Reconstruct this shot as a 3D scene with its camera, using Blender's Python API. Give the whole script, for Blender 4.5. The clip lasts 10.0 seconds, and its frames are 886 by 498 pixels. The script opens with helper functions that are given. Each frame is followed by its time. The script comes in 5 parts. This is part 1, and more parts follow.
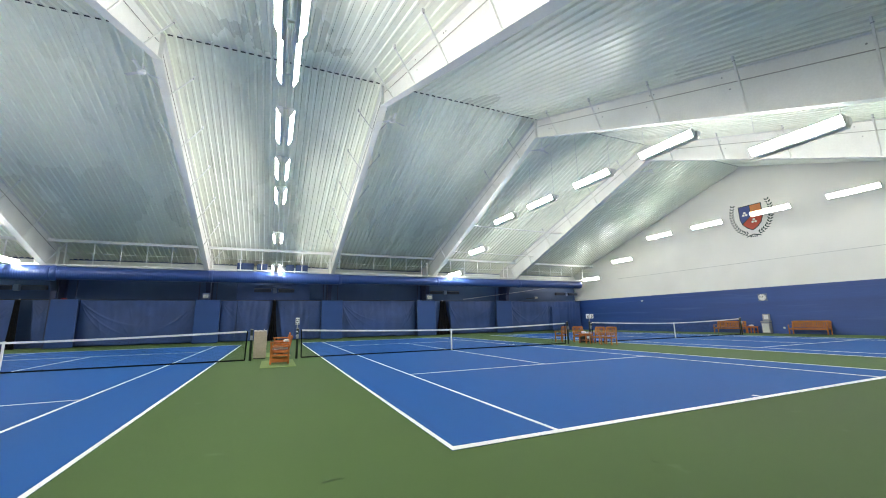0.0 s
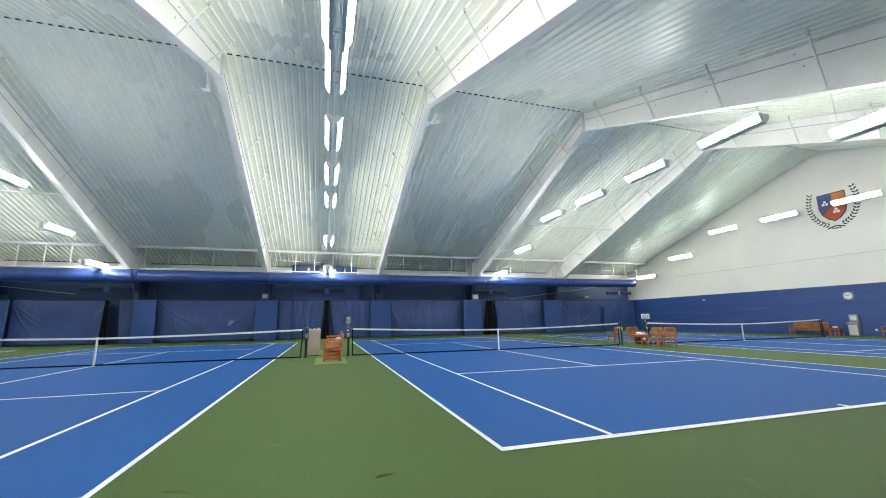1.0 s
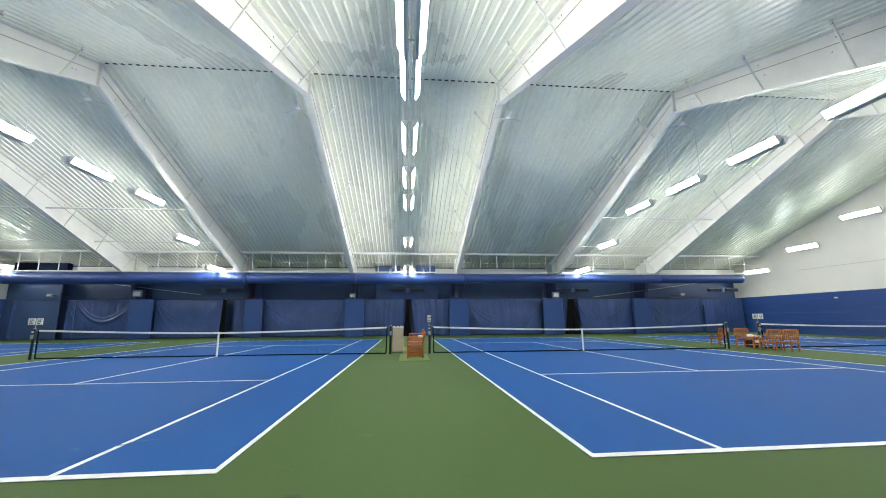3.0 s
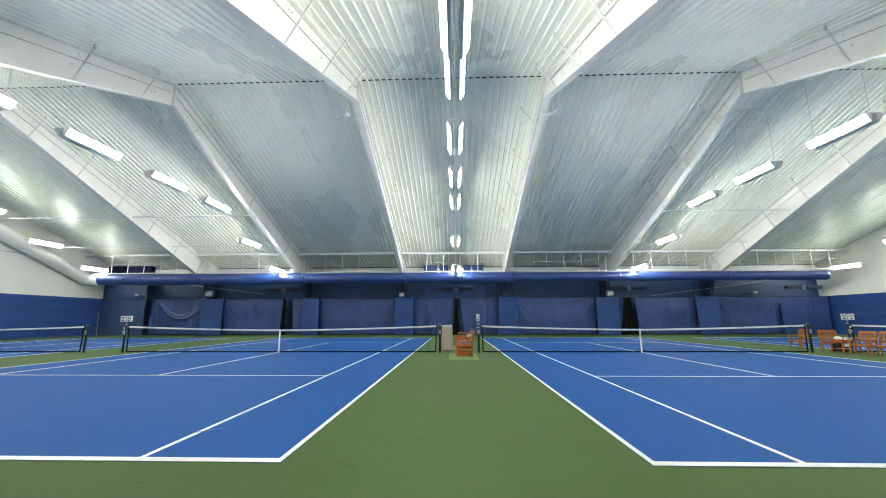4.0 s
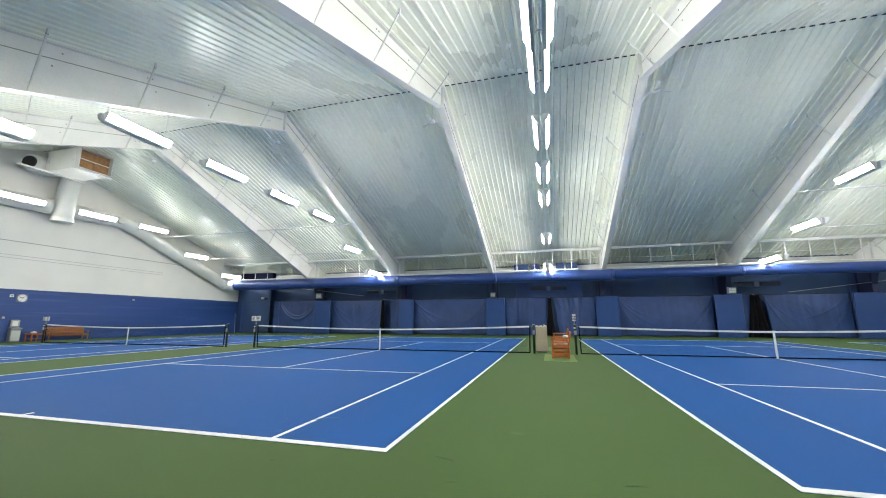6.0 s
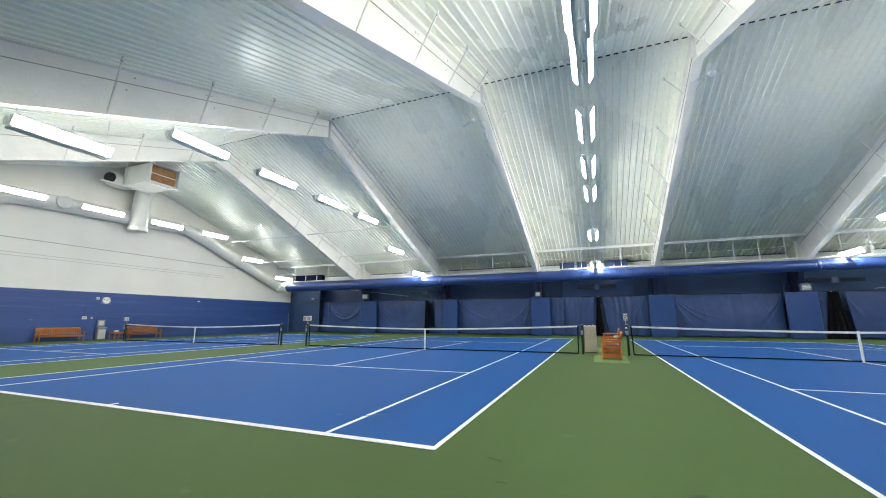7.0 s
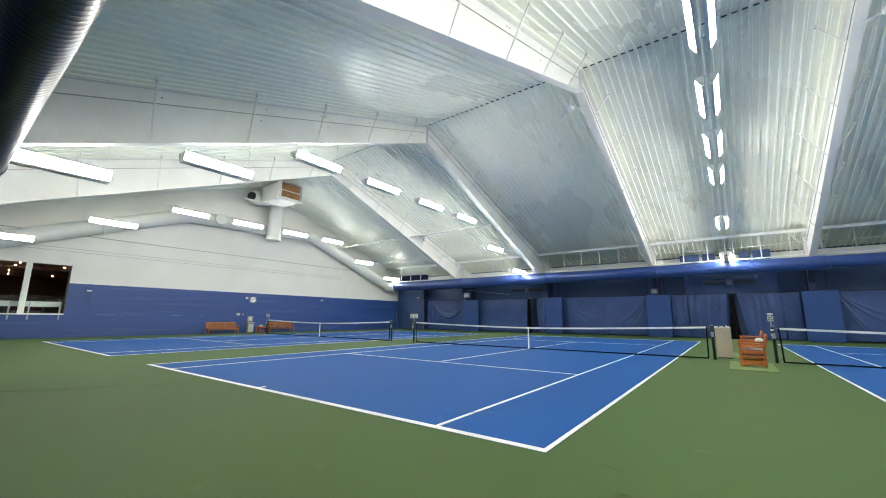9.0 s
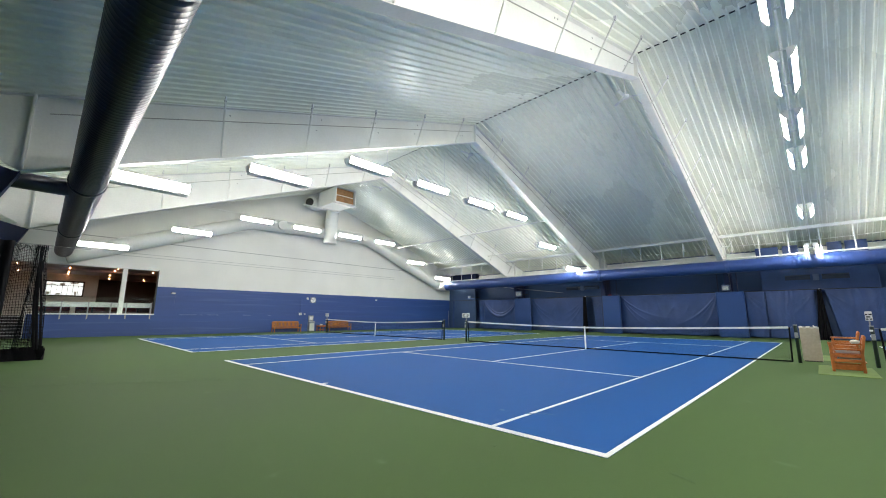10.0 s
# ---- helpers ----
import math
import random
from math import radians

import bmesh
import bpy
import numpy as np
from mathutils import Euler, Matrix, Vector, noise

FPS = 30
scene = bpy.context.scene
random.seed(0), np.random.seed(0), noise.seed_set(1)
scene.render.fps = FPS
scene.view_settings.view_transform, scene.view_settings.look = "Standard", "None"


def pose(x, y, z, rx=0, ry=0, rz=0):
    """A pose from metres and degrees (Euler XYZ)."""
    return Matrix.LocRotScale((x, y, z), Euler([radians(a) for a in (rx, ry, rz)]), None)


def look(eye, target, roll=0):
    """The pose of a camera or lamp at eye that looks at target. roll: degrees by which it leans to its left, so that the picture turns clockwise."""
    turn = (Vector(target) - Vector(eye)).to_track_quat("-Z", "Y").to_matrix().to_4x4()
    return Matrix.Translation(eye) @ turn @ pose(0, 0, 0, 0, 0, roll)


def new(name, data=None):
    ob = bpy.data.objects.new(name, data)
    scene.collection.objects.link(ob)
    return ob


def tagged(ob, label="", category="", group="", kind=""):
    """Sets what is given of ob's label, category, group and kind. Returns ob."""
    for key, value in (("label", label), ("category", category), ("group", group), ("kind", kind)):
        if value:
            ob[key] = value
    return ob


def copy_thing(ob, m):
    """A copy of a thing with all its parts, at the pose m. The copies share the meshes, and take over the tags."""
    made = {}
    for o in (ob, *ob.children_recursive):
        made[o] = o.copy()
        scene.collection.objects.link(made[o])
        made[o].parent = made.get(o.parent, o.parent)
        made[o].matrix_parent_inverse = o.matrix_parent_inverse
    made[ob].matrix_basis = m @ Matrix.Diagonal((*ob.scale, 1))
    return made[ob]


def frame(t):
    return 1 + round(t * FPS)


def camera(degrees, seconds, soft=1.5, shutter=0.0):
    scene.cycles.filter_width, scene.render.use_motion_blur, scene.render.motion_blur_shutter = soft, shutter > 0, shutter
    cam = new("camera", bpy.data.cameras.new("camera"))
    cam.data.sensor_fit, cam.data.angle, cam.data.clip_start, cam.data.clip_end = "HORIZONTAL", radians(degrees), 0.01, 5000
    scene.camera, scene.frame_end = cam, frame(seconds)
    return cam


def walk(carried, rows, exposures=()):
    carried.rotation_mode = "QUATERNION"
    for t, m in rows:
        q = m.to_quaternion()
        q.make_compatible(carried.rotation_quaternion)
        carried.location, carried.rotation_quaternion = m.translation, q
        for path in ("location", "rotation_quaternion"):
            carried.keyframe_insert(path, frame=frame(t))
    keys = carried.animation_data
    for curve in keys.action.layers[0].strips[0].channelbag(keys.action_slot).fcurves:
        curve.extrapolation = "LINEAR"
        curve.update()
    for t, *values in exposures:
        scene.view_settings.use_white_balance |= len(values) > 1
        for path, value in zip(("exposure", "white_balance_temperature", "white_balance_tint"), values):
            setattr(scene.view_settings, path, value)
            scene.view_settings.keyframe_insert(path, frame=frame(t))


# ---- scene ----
cam = camera(98.2, 10.0, soft=1.0)
PATH = [
    (0, (-1.733, -15.686, 1.298), (-0.942, -13.887, 1.662), -1.08),
    (0.5, (-1.734, -15.689, 1.295), (-1.055, -13.845, 1.660), -0.98),
    (1, (-1.736, -15.681, 1.296), (-1.165, -13.801, 1.662), -0.85),
    (1.5, (-1.748, -15.691, 1.297), (-1.29, -13.781, 1.664), -0.70),
    (2, (-1.751, -15.696, 1.297), (-1.383, -13.766, 1.664), -0.65),
    (2.5, (-1.768, -15.693, 1.300), (-1.481, -13.749, 1.666), -0.60),
    (4, (-1.776, -15.701, 1.313), (-1.838, -13.736, 1.671), -0.15),
    (4.5, (-1.776, -15.696, 1.306), (-1.956, -13.739, 1.666), -0.20),
    (5, (-1.78, -15.682, 1.300), (-2.07, -13.739, 1.663), -0.10),
    (5.5, (-1.783, -15.7, 1.301), (-2.191, -13.777, 1.663), 0.02),
    (7, (-1.813, -15.694, 1.288), (-2.538, -13.867, 1.649), -0.10),
    (7.5, (-1.827, -15.672, 1.282), (-2.666, -13.895, 1.641), 0.20),
    (8, (-1.825, -15.699, 1.290), (-2.781, -13.981, 1.645), 0.30),
    (8.5, (-1.849, -15.685, 1.280), (-2.916, -14.032, 1.634), 0.40),
    (9, (-1.843, -15.694, 1.282), (-3.015, -14.114, 1.634), 0.40),
    (9.5, (-1.848, -15.708, 1.289), (-3.122, -14.207, 1.636), 0.40),
    (10, (-1.833, -15.738, 1.301), (-3.203, -14.325, 1.646), 0.30),
]
walk(cam, [(t, look(eye, target, roll)) for t, eye, target, roll in PATH])

# ---- light and exposure ----
scene.view_settings.exposure = 0.0
LENS_GLOW = 81.0
world = bpy.data.worlds.new("world")
scene.world = world
world.use_nodes = True
world.node_tree.nodes["Background"].inputs["Color"].default_value = (0.5, 0.6, 0.75, 1)
world.node_tree.nodes["Background"].inputs["Strength"].default_value = 0.02

# ---- plan, in metres: x along the row of courts, y along each court, nets at y = 0 ----
XW, XE = -32.8, 29.3            # inner faces of the two gable walls
YS, YN = -18.3, 18.3            # inner faces of the two long walls
RIDGE, PITCH = 11.99, 0.3352     # roof deck under the ridge, and its fall per metre
AISLE = -1.735                  # middle of the hall
FRAMES = [AISLE - 0.165 + 8.534 * (k + 0.5) for k in range(-3, 3)]
COURTS = [-17.91, -3.415, 10.97, 25.41]   # far sideline of each court along x; each is 10.97 wide
PAINT_Z = 3.12                  # top of the blue paint on the walls


def deck_z(y):
    return RIDGE - PITCH * abs(y)


# ---- materials ----
def material(name, color, rough=0.5, metal=0.0, grain=40.0, vary=0.12, broad=0.6, broad_vary=0.10, bump=0.0, bump_scale=120.0, coat=0.0, wear=None, stretch=(1, 1, 1), per_piece=0.0, spec=0.5):
    m = bpy.data.materials.new(name)
    m.use_nodes = True
    nt = m.node_tree
    n, l = nt.nodes, nt.links
    bsdf = n["Principled BSDF"]
    tc = n.new("ShaderNodeTexCoord")
    mp = n.new("ShaderNodeMapping")
    mp.inputs["Scale"].default_value = stretch
    l.new(tc.outputs["Object"], mp.inputs["Vector"])
    fine = n.new("ShaderNodeTexNoise")
    fine.inputs["Scale"].default_value = grain
    fine.inputs["Detail"].default_value = 4
    wide = n.new("ShaderNodeTexNoise")
    wide.inputs["Scale"].default_value = broad
    wide.inputs["Detail"].default_value = 5
    for t in (fine, wide):
        l.new(mp.outputs["Vector"], t.inputs["Vector"])
    a = n.new("ShaderNodeMapRange")
    a.inputs["From Min"].default_value, a.inputs["From Max"].default_value = 0.3, 0.7
    a.inputs["To Min"].default_value, a.inputs["To Max"].default_value = 1 - vary, 1 + vary
    l.new(fine.outputs["Fac"], a.inputs["Value"])
    b = n.new("ShaderNodeMapRange")
    b.inputs["From Min"].default_value, b.inputs["From Max"].default_value = 0.3, 0.7
    b.inputs["To Min"].default_value, b.inputs["To Max"].default_value = 1 - broad_vary, 1 + broad_vary
    l.new(wide.outputs["Fac"], b.inputs["Value"])
    mul = n.new("ShaderNodeMath")
    mul.operation = "MULTIPLY"
    l.new(a.outputs["Result"], mul.inputs[0])
    l.new(b.outputs["Result"], mul.inputs[1])
    gain = mul.outputs["Value"]
    if per_piece:
        info = n.new("ShaderNodeObjectInfo")
        c = n.new("ShaderNodeMapRange")
        c.inputs["To Min"].default_value, c.inputs["To Max"].default_value = 1 - per_piece, 1 + per_piece
        l.new(info.outputs["Random"], c.inputs["Value"])
        again = n.new("ShaderNodeMath")
        again.operation = "MULTIPLY"
        l.new(gain, again.inputs[0])
        l.new(c.outputs["Result"], again.inputs[1])
        gain = again.outputs["Value"]
    sc = n.new("ShaderNodeVectorMath")
    sc.operation = "SCALE"
    sc.inputs[0].default_value = color
    l.new(gain, sc.inputs["Scale"])
    out = sc.outputs["Vector"]
    if wear:
        spot = n.new("ShaderNodeTexNoise")
        spot.inputs["Scale"].default_value, spot.inputs["Detail"].default_value = wear[1], 8
        l.new(mp.outputs["Vector"], spot.inputs["Vector"])
        r = n.new("ShaderNodeMapRange")
        r.inputs["From Min"].default_value, r.inputs["From Max"].default_value = wear[2], wear[2] + 0.12
        r.inputs["To Max"].default_value = wear[3]
        l.new(spot.outputs["Fac"], r.inputs["Value"])
        mix = n.new("ShaderNodeMix")
        mix.data_type = "RGBA"
        l.new(r.outputs["Result"], mix.inputs["Factor"])
        l.new(out, mix.inputs["A"])
        mix.inputs["B"].default_value = (*wear[0], 1)
        out = mix.outputs["Result"]
    l.new(out, bsdf.inputs["Base Color"])
    rr = n.new("ShaderNodeMapRange")
    rr.inputs["To Min"].default_value, rr.inputs["To Max"].default_value = max(rough - 0.08, 0.02), min(rough + 0.08, 1)
    l.new(wide.outputs["Fac"], rr.inputs["Value"])
    l.new(rr.outputs["Result"], bsdf.inputs["Roughness"])
    bsdf.inputs["Metallic"].default_value = metal
    bsdf.inputs["Specular IOR Level"].default_value = spec
    bsdf.inputs["Coat Weight"].default_value = coat
    if bump:
        bt = n.new("ShaderNodeTexNoise")
        bt.inputs["Scale"].default_value, bt.inputs["Detail"].default_value = bump_scale, 3
        l.new(mp.outputs["Vector"], bt.inputs["Vector"])
        bn = n.new("ShaderNodeBump")
        bn.inputs["Strength"].default_value, bn.inputs["Distance"].default_value = bump, 0.01
        l.new(bt.outputs["Fac"], bn.inputs["Height"])
        l.new(bn.outputs["Normal"], bsdf.inputs["Normal"])
    return m


def glow(name, color, strength):
    m = bpy.data.materials.new(name)
    m.use_nodes = True
    bsdf = m.node_tree.nodes["Principled BSDF"]
    bsdf.inputs["Base Color"].default_value = (0.8, 0.8, 0.8, 1)
    bsdf.inputs["Emission Color"].default_value = (*color, 1)
    bsdf.inputs["Emission Strength"].default_value = strength
    return m


M_GREEN = material("green_acrylic", (0.069, 0.118, 0.039), 0.72, 0, 60, 0.05, 0.35, 0.07, 0.25, 260, wear=((0.15, 0.22, 0.12), 3.0, 0.66, 0.35), spec=0.10)
M_BLUE = material("blue_acrylic", (0.013, 0.088, 0.305), 0.7, 0, 60, 0.05, 0.3, 0.06, 0.25, 260, wear=((0.10, 0.2, 0.45), 2.2, 0.68, 0.35), spec=0.10)
M_LINE = material("white_line_paint", (0.86, 0.87, 0.86), 0.6, 0, 30, 0.05, 1.5, 0.06, 0.2, 260)
M_WALLB = material("blue_wall_paint", (0.021, 0.064, 0.245), 0.5, 0, 25, 0.05, 0.5, 0.12, 0.15, 60, wear=((0.07, 0.13, 0.33), 1.6, 0.56, 0.32), stretch=(1, 0.14, 3.2))
M_WALLS = material("scuffed_wall_paint", (0.14, 0.20, 0.40), 0.6, 0, 30, 0.25, 3, 0.3)
M_WALLW = material("white_wall_paint", (0.79, 0.785, 0.745), 0.6, 0, 20, 0.03, 0.4, 0.05, 0.12, 50)
M_NAVY = material("navy_wall", (0.034, 0.071, 0.172), 0.55, 0, 20, 0.06, 0.5, 0.12, 0.15, 50)
M_DECK = material("white_metal_deck", (0.905, 0.93, 0.815), 0.28, 0.0, 12, 0.03, 0.25, 0.06, 0, 1, stretch=(1, 0.15, 1))
M_STEEL = material("white_painted_steel", (0.79, 0.795, 0.765), 0.5, 0, 18, 0.03, 0.8, 0.06, wear=((0.5, 0.46, 0.38), 5.0, 0.70, 0.5))
M_COLUMN = material("navy_painted_steel", (0.014, 0.022, 0.075), 0.5, 0, 18, 0.06, 0.8, 0.12)
M_MATTE = material("matte_navy_board", (0.010, 0.015, 0.045), 0.85, 0, 18, 0.06, 0.8, 0.12, spec=0.1)
M_SIGNAL = material("dark_red_plastic", (0.16, 0.012, 0.014), 0.5, 0, 20, 0.06)
M_DARK = material("dark_void", (0.04, 0.043, 0.045), 0.8)
M_PAD = material("blue_vinyl_pad", (0.020, 0.057, 0.190), 0.45, 0, 30, 0.05, 0.7, 0.08, 0.1, 30, spec=0.32)
M_CURTAIN = material("navy_vinyl_curtain", (0.027, 0.059, 0.18), 0.38, 0, 18, 0.07, 0.9, 0.18, 0.4, 5, spec=0.46)
M_DUCTB = material("blue_painted_duct", (0.018, 0.048, 0.19), 0.38, 0.0, 14, 0.04, 0.5, 0.1)
# holds the south duct's shade in its colour; the dark heater bars share it
M_DUCTD = material("dark_metal_shaded_duct", (0.016, 0.021, 0.042), 0.33, 0.0, 14, 0.06, 0.5, 0.12)
M_DUCTW = material("white_painted_duct", (0.74, 0.75, 0.72), 0.45, 0, 14, 0.03, 0.8, 0.06)
M_TEAK = material("golden_teak", (0.38, 0.145, 0.033), 0.42, 0, 14, 0.22, 2.5, 0.18, 0.2, 40, stretch=(1, 1, 1), per_piece=0.14, spec=0.28)
M_WOOD = material("orange_teak", (0.45, 0.138, 0.033), 0.42, 0, 14, 0.22, 2.5, 0.18, 0.2, 40, stretch=(1, 1, 1), per_piece=0.14, spec=0.3)
M_POST = material("dark_green_post", (0.016, 0.03, 0.026), 0.4, 0.1, 30, 0.1)
M_NET = material("black_netting", (0.007, 0.007, 0.009), 0.9, spec=0.15)
M_BAND = material("white_net_tape", (0.84, 0.84, 0.82), 0.7, 0, 30, 0.05, 2, 0.05)
M_GREY = material("grey_metal", (0.33, 0.34, 0.34), 0.4, 0.5, 20, 0.08)
M_PIPE = material("grey_conduit", (0.36, 0.36, 0.34), 0.5, 0, 20, 0.06)
M_FAINT = material("pale_grey_conduit", (0.56, 0.56, 0.54), 0.5, 0, 20, 0.05)
M_PLATE = material("blue_grey_plate", (0.10, 0.14, 0.24), 0.4, 0, 20, 0.06)
M_LIP = material("grey_fixture_lip", (0.66, 0.67, 0.66), 0.45, 0.2, 20, 0.05)
M_WHITE = material("white_plastic", (0.76, 0.77, 0.76), 0.4, 0, 30, 0.03)
M_BLACK = material("black_plastic", (0.014, 0.014, 0.016), 0.45, 0, 30, 0.1)
M_CLOTH = material("white_towel", (0.78, 0.77, 0.73), 0.9, 0, 60, 0.06, 4, 0.06, 0.4, 160)
M_CARD = material("beige_board", (0.47, 0.40, 0.31), 0.6, 0, 16, 0.06, 2.0, 0.08)
M_MAT = material("yellow_green_mat", (0.13, 0.195, 0.05), 0.8, 0, 60, 0.1, 3, 0.12, 0.3, 120)
M_RED = material("red_paint", (0.50, 0.07, 0.035), 0.55, 0, 20, 0.06)
M_ORANGE = material("orange_paint", (0.55, 0.19, 0.06), 0.55, 0, 20, 0.06)
M_CRESTB = material("crest_blue_paint", (0.06, 0.085, 0.26), 0.55, 0, 20, 0.06)
M_LEAF = material("dark_green_leaf_paint", (0.03, 0.055, 0.05), 0.55, 0, 20, 0.1)
M_FILTER = material("brown_filter", (0.28, 0.15, 0.065), 0.8, 0, 22, 0.25, 4, 0.2, 0.4, 60)
M_LOUNGE = material("dark_lounge_wall", (0.10, 0.075, 0.065), 0.7, 0, 12, 0.1)
M_LOUNGEC = material("lounge_ceiling", (0.42, 0.38, 0.36), 0.7, 0, 8, 0.06)
M_CREAM = material("cream_plaster", (0.62, 0.57, 0.50), 0.7, 0, 12, 0.05)
M_BOOTH = material("dark_red_upholstery", (0.10, 0.018, 0.025), 0.6, 0, 30, 0.1)
M_COUNTER = material("pale_counter", (0.55, 0.58, 0.55), 0.35, 0, 12, 0.05)
M_LENS = glow("lamp_lens", (0.98, 0.968, 0.915), LENS_GLOW)
M_SPOT = glow("warm_downlight_lens", (1.0, 0.42, 0.18), 50.0)
M_SCREEN = glow("lit_panel", (0.95, 1.0, 0.96), 1.1)
M_GLASS = bpy.data.materials.new("clear_glass")
M_GLASS.use_nodes = True
g = M_GLASS.node_tree.nodes["Principled BSDF"]
g.inputs["Base Color"].default_value = (0.9, 0.96, 0.93, 1)
g.inputs["Roughness"].default_value = 0.03
g.inputs["Transmission Weight"].default_value = 1.0
g.inputs["IOR"].default_value = 1.35


# ---- mesh building ----
class Shape:
    """Points and faces of one mesh, with a material slot for each face."""

    def __init__(self):
        self.v, self.f, self.m = [], [], []

    def add(self, points, faces, slot=0):
        o = len(self.v)
        self.v += [tuple(p) for p in points]
        self.f += [tuple(o + i for i in q) for q in faces]
        self.m += [slot] * len(faces)
        return self

    def box(self, x0, x1, y0, y1, z0, z1, slot=0, turn=None):
        p = [Vector((x, y, z)) for z in (z0, z1) for y in (y0, y1) for x in (x0, x1)]
        if turn is not None:
            p = [turn @ q for q in p]
        return self.add(p, [(0, 2, 3, 1), (4, 5, 7, 6), (0, 1, 5, 4), (2, 6, 7, 3), (0, 4, 6, 2), (1, 3, 7, 5)], slot)

    def soft(self, x0, x1, y0, y1, z0, z1, c=0.01, slot=0, turn=None):
        """A box with its edges cut off."""
        c = min(c, (x1 - x0) * 0.45, (y1 - y0) * 0.45, (z1 - z0) * 0.45)
        bm = bmesh.new()
        for x, sx in ((x0, 1), (x1, -1)):
            for y, sy in ((y0, 1), (y1, -1)):
                for z, sz in ((z0, 1), (z1, -1)):
                    for d in ((sx * c, sy * c, 0), (sx * c, 0, sz * c), (0, sy * c, sz * c)):
                        bm.verts.new((x + d[0], y + d[1], z + d[2]))
        bmesh.ops.convex_hull(bm, input=bm.verts)
        bmesh.ops.recalc_face_normals(bm, faces=bm.faces)
        bm.verts.index_update()
        pts = [v.co.copy() for v in bm.verts]
        if turn is not None:
            pts = [turn @ q for q in pts]
        self.add(pts, [[v.index for v in f.verts] for f in bm.faces], slot)
        bm.free()
        return self

    def prism(self, outline, axis, a, b, slot=0):
        """A closed outline pushed along an axis from a to b. Outline in the other two axes, in order."""
        def place(u, v, w):
            return {"x": (w, u, v), "y": (u, w, v), "z": (u, v, w)}[axis]
        n = len(outline)
        area = sum(outline[i][0] * outline[(i + 1) % n][1] - outline[(i + 1) % n][0] * outline[i][1] for i in range(n))
        if (area < 0) != (axis == "y"):
            outline = outline[::-1]
        pts = [place(u, v, a) for u, v in outline] + [place(u, v, b) for u, v in outline]
        faces = [tuple(range(n))[::-1], tuple(range(n, 2 * n))]
        faces += [(i, (i + 1) % n, n + (i + 1) % n, n + i) for i in range(n)]
        return self.add(pts, faces, slot)

    def tube(self, path, r, n=10, slot=0, cap=True):
        """A round bar along a path; r is one radius, or one for each point."""
        path = [Vector(p) for p in path]
        rs = r if isinstance(r, (list, tuple)) else [r] * len(path)
        rings = []
        up = None
        for i, p in enumerate(path):
            d = (path[min(i + 1, len(path) - 1)] - path[max(i - 1, 0)]).normalized()
            if up is None:
                up = d.orthogonal().normalized()
            up = (up - d * up.dot(d)).normalized()
            side = d.cross(up)
            rings.append([p + (up * math.cos(2 * math.pi * k / n) + side * math.sin(2 * math.pi * k / n)) * rs[i] for k in range(n)])
        pts = [q for ring in rings for q in ring]
        faces = [(i * n + k, i * n + (k + 1) % n, (i + 1) * n + (k + 1) % n, (i + 1) * n + k) for i in range(len(path) - 1) for k in range(n)]
        if cap:
            faces += [tuple(range(n))[::-1], tuple((len(path) - 1) * n + k for k in range(n))]
        return self.add(pts, faces, slot)

    def sheet(self, nu, nv, place, slot=0):
        pts = [place(i / nu, j / nv) for j in range(nv + 1) for i in range(nu + 1)]
        w = nu + 1
        return self.add(pts, [(j * w + i, j * w + i + 1, (j + 1) * w + i + 1, (j + 1) * w + i) for j in range(nv) for i in range(nu)], slot)

    def mesh(self, name, mats, smooth=False):
        me = bpy.data.meshes.new(name)
        me.from_pydata(self.v, [], self.f)
        for m in mats if isinstance(mats, (list, tuple)) else [mats]:
            me.materials.append(m)
        me.polygons.foreach_set("material_index", self.m)
        if smooth:
            me.polygons.foreach_set("use_smooth", [True] * len(self.f))
        me.update()
        return me


def part(name, shape, mats, parent, label="", smooth=False, kind=""):
    """One mesh object under a thing or under a part."""
    ob = new(name, shape if isinstance(shape, bpy.types.Mesh) else shape.mesh(name, mats, smooth))
    ob.parent = parent
    return tagged(ob, label, kind=kind)


def thing(name, label, category, at=None, group=""):
    ob = new(name)
    ob.empty_display_size = 0.2
    if at is not None:
        ob.matrix_basis = at
    return tagged(ob, label, category, group)


def setting(name, shape, mats, label, smooth=False, category=""):
    return tagged(new(name, shape.mesh(name, mats, smooth)), label, category or name.split("_")[0], kind="structure")


# ---- floor and courts ----
setting("floor", Shape().box(XW - 0.3, XE + 0.3, YS - 0.3, YN + 0.3, -0.25, 0.0), M_GREEN, "matt green acrylic floor round blue tennis courts")
COURT_MESH = Shape().box(-10.97, 0, -11.885, 11.885, 0.0, 0.004).mesh("court", M_BLUE)


def line(x0, x1, y0, y1):
    return Shape().box(x0, x1, y0, y1, 0.003, 0.008).mesh("line", M_LINE)


W, BW = 0.055, 0.10
LINES = [line(-W, 0, -11.885, 11.885), line(-10.97, -10.97 + W, -11.885, 11.885),
         line(-1.372 - W, -1.372, -11.885 + BW, 11.885 - BW), line(-9.598, -9.598 + W, -11.885 + BW, 11.885 - BW),
         line(-10.97 + W, -W, -11.885, -11.885 + BW), line(-10.97 + W, -W, 11.885 - BW, 11.885),
         line(-9.598 + W, -1.372 - W, -6.40, -6.40 + W), line(-9.598 + W, -1.372 - W, 6.40 - W, 6.40),
         line(-5.485 - W / 2, -5.485 + W / 2, -6.40 + W, 6.40 - W),
         line(-5.485 - W / 2, -5.485 + W / 2, -11.885 + BW, -11.885 + BW + 0.12), line(-5.485 - W / 2, -5.485 + W / 2, 11.885 - BW - 0.12, 11.885 - BW)]
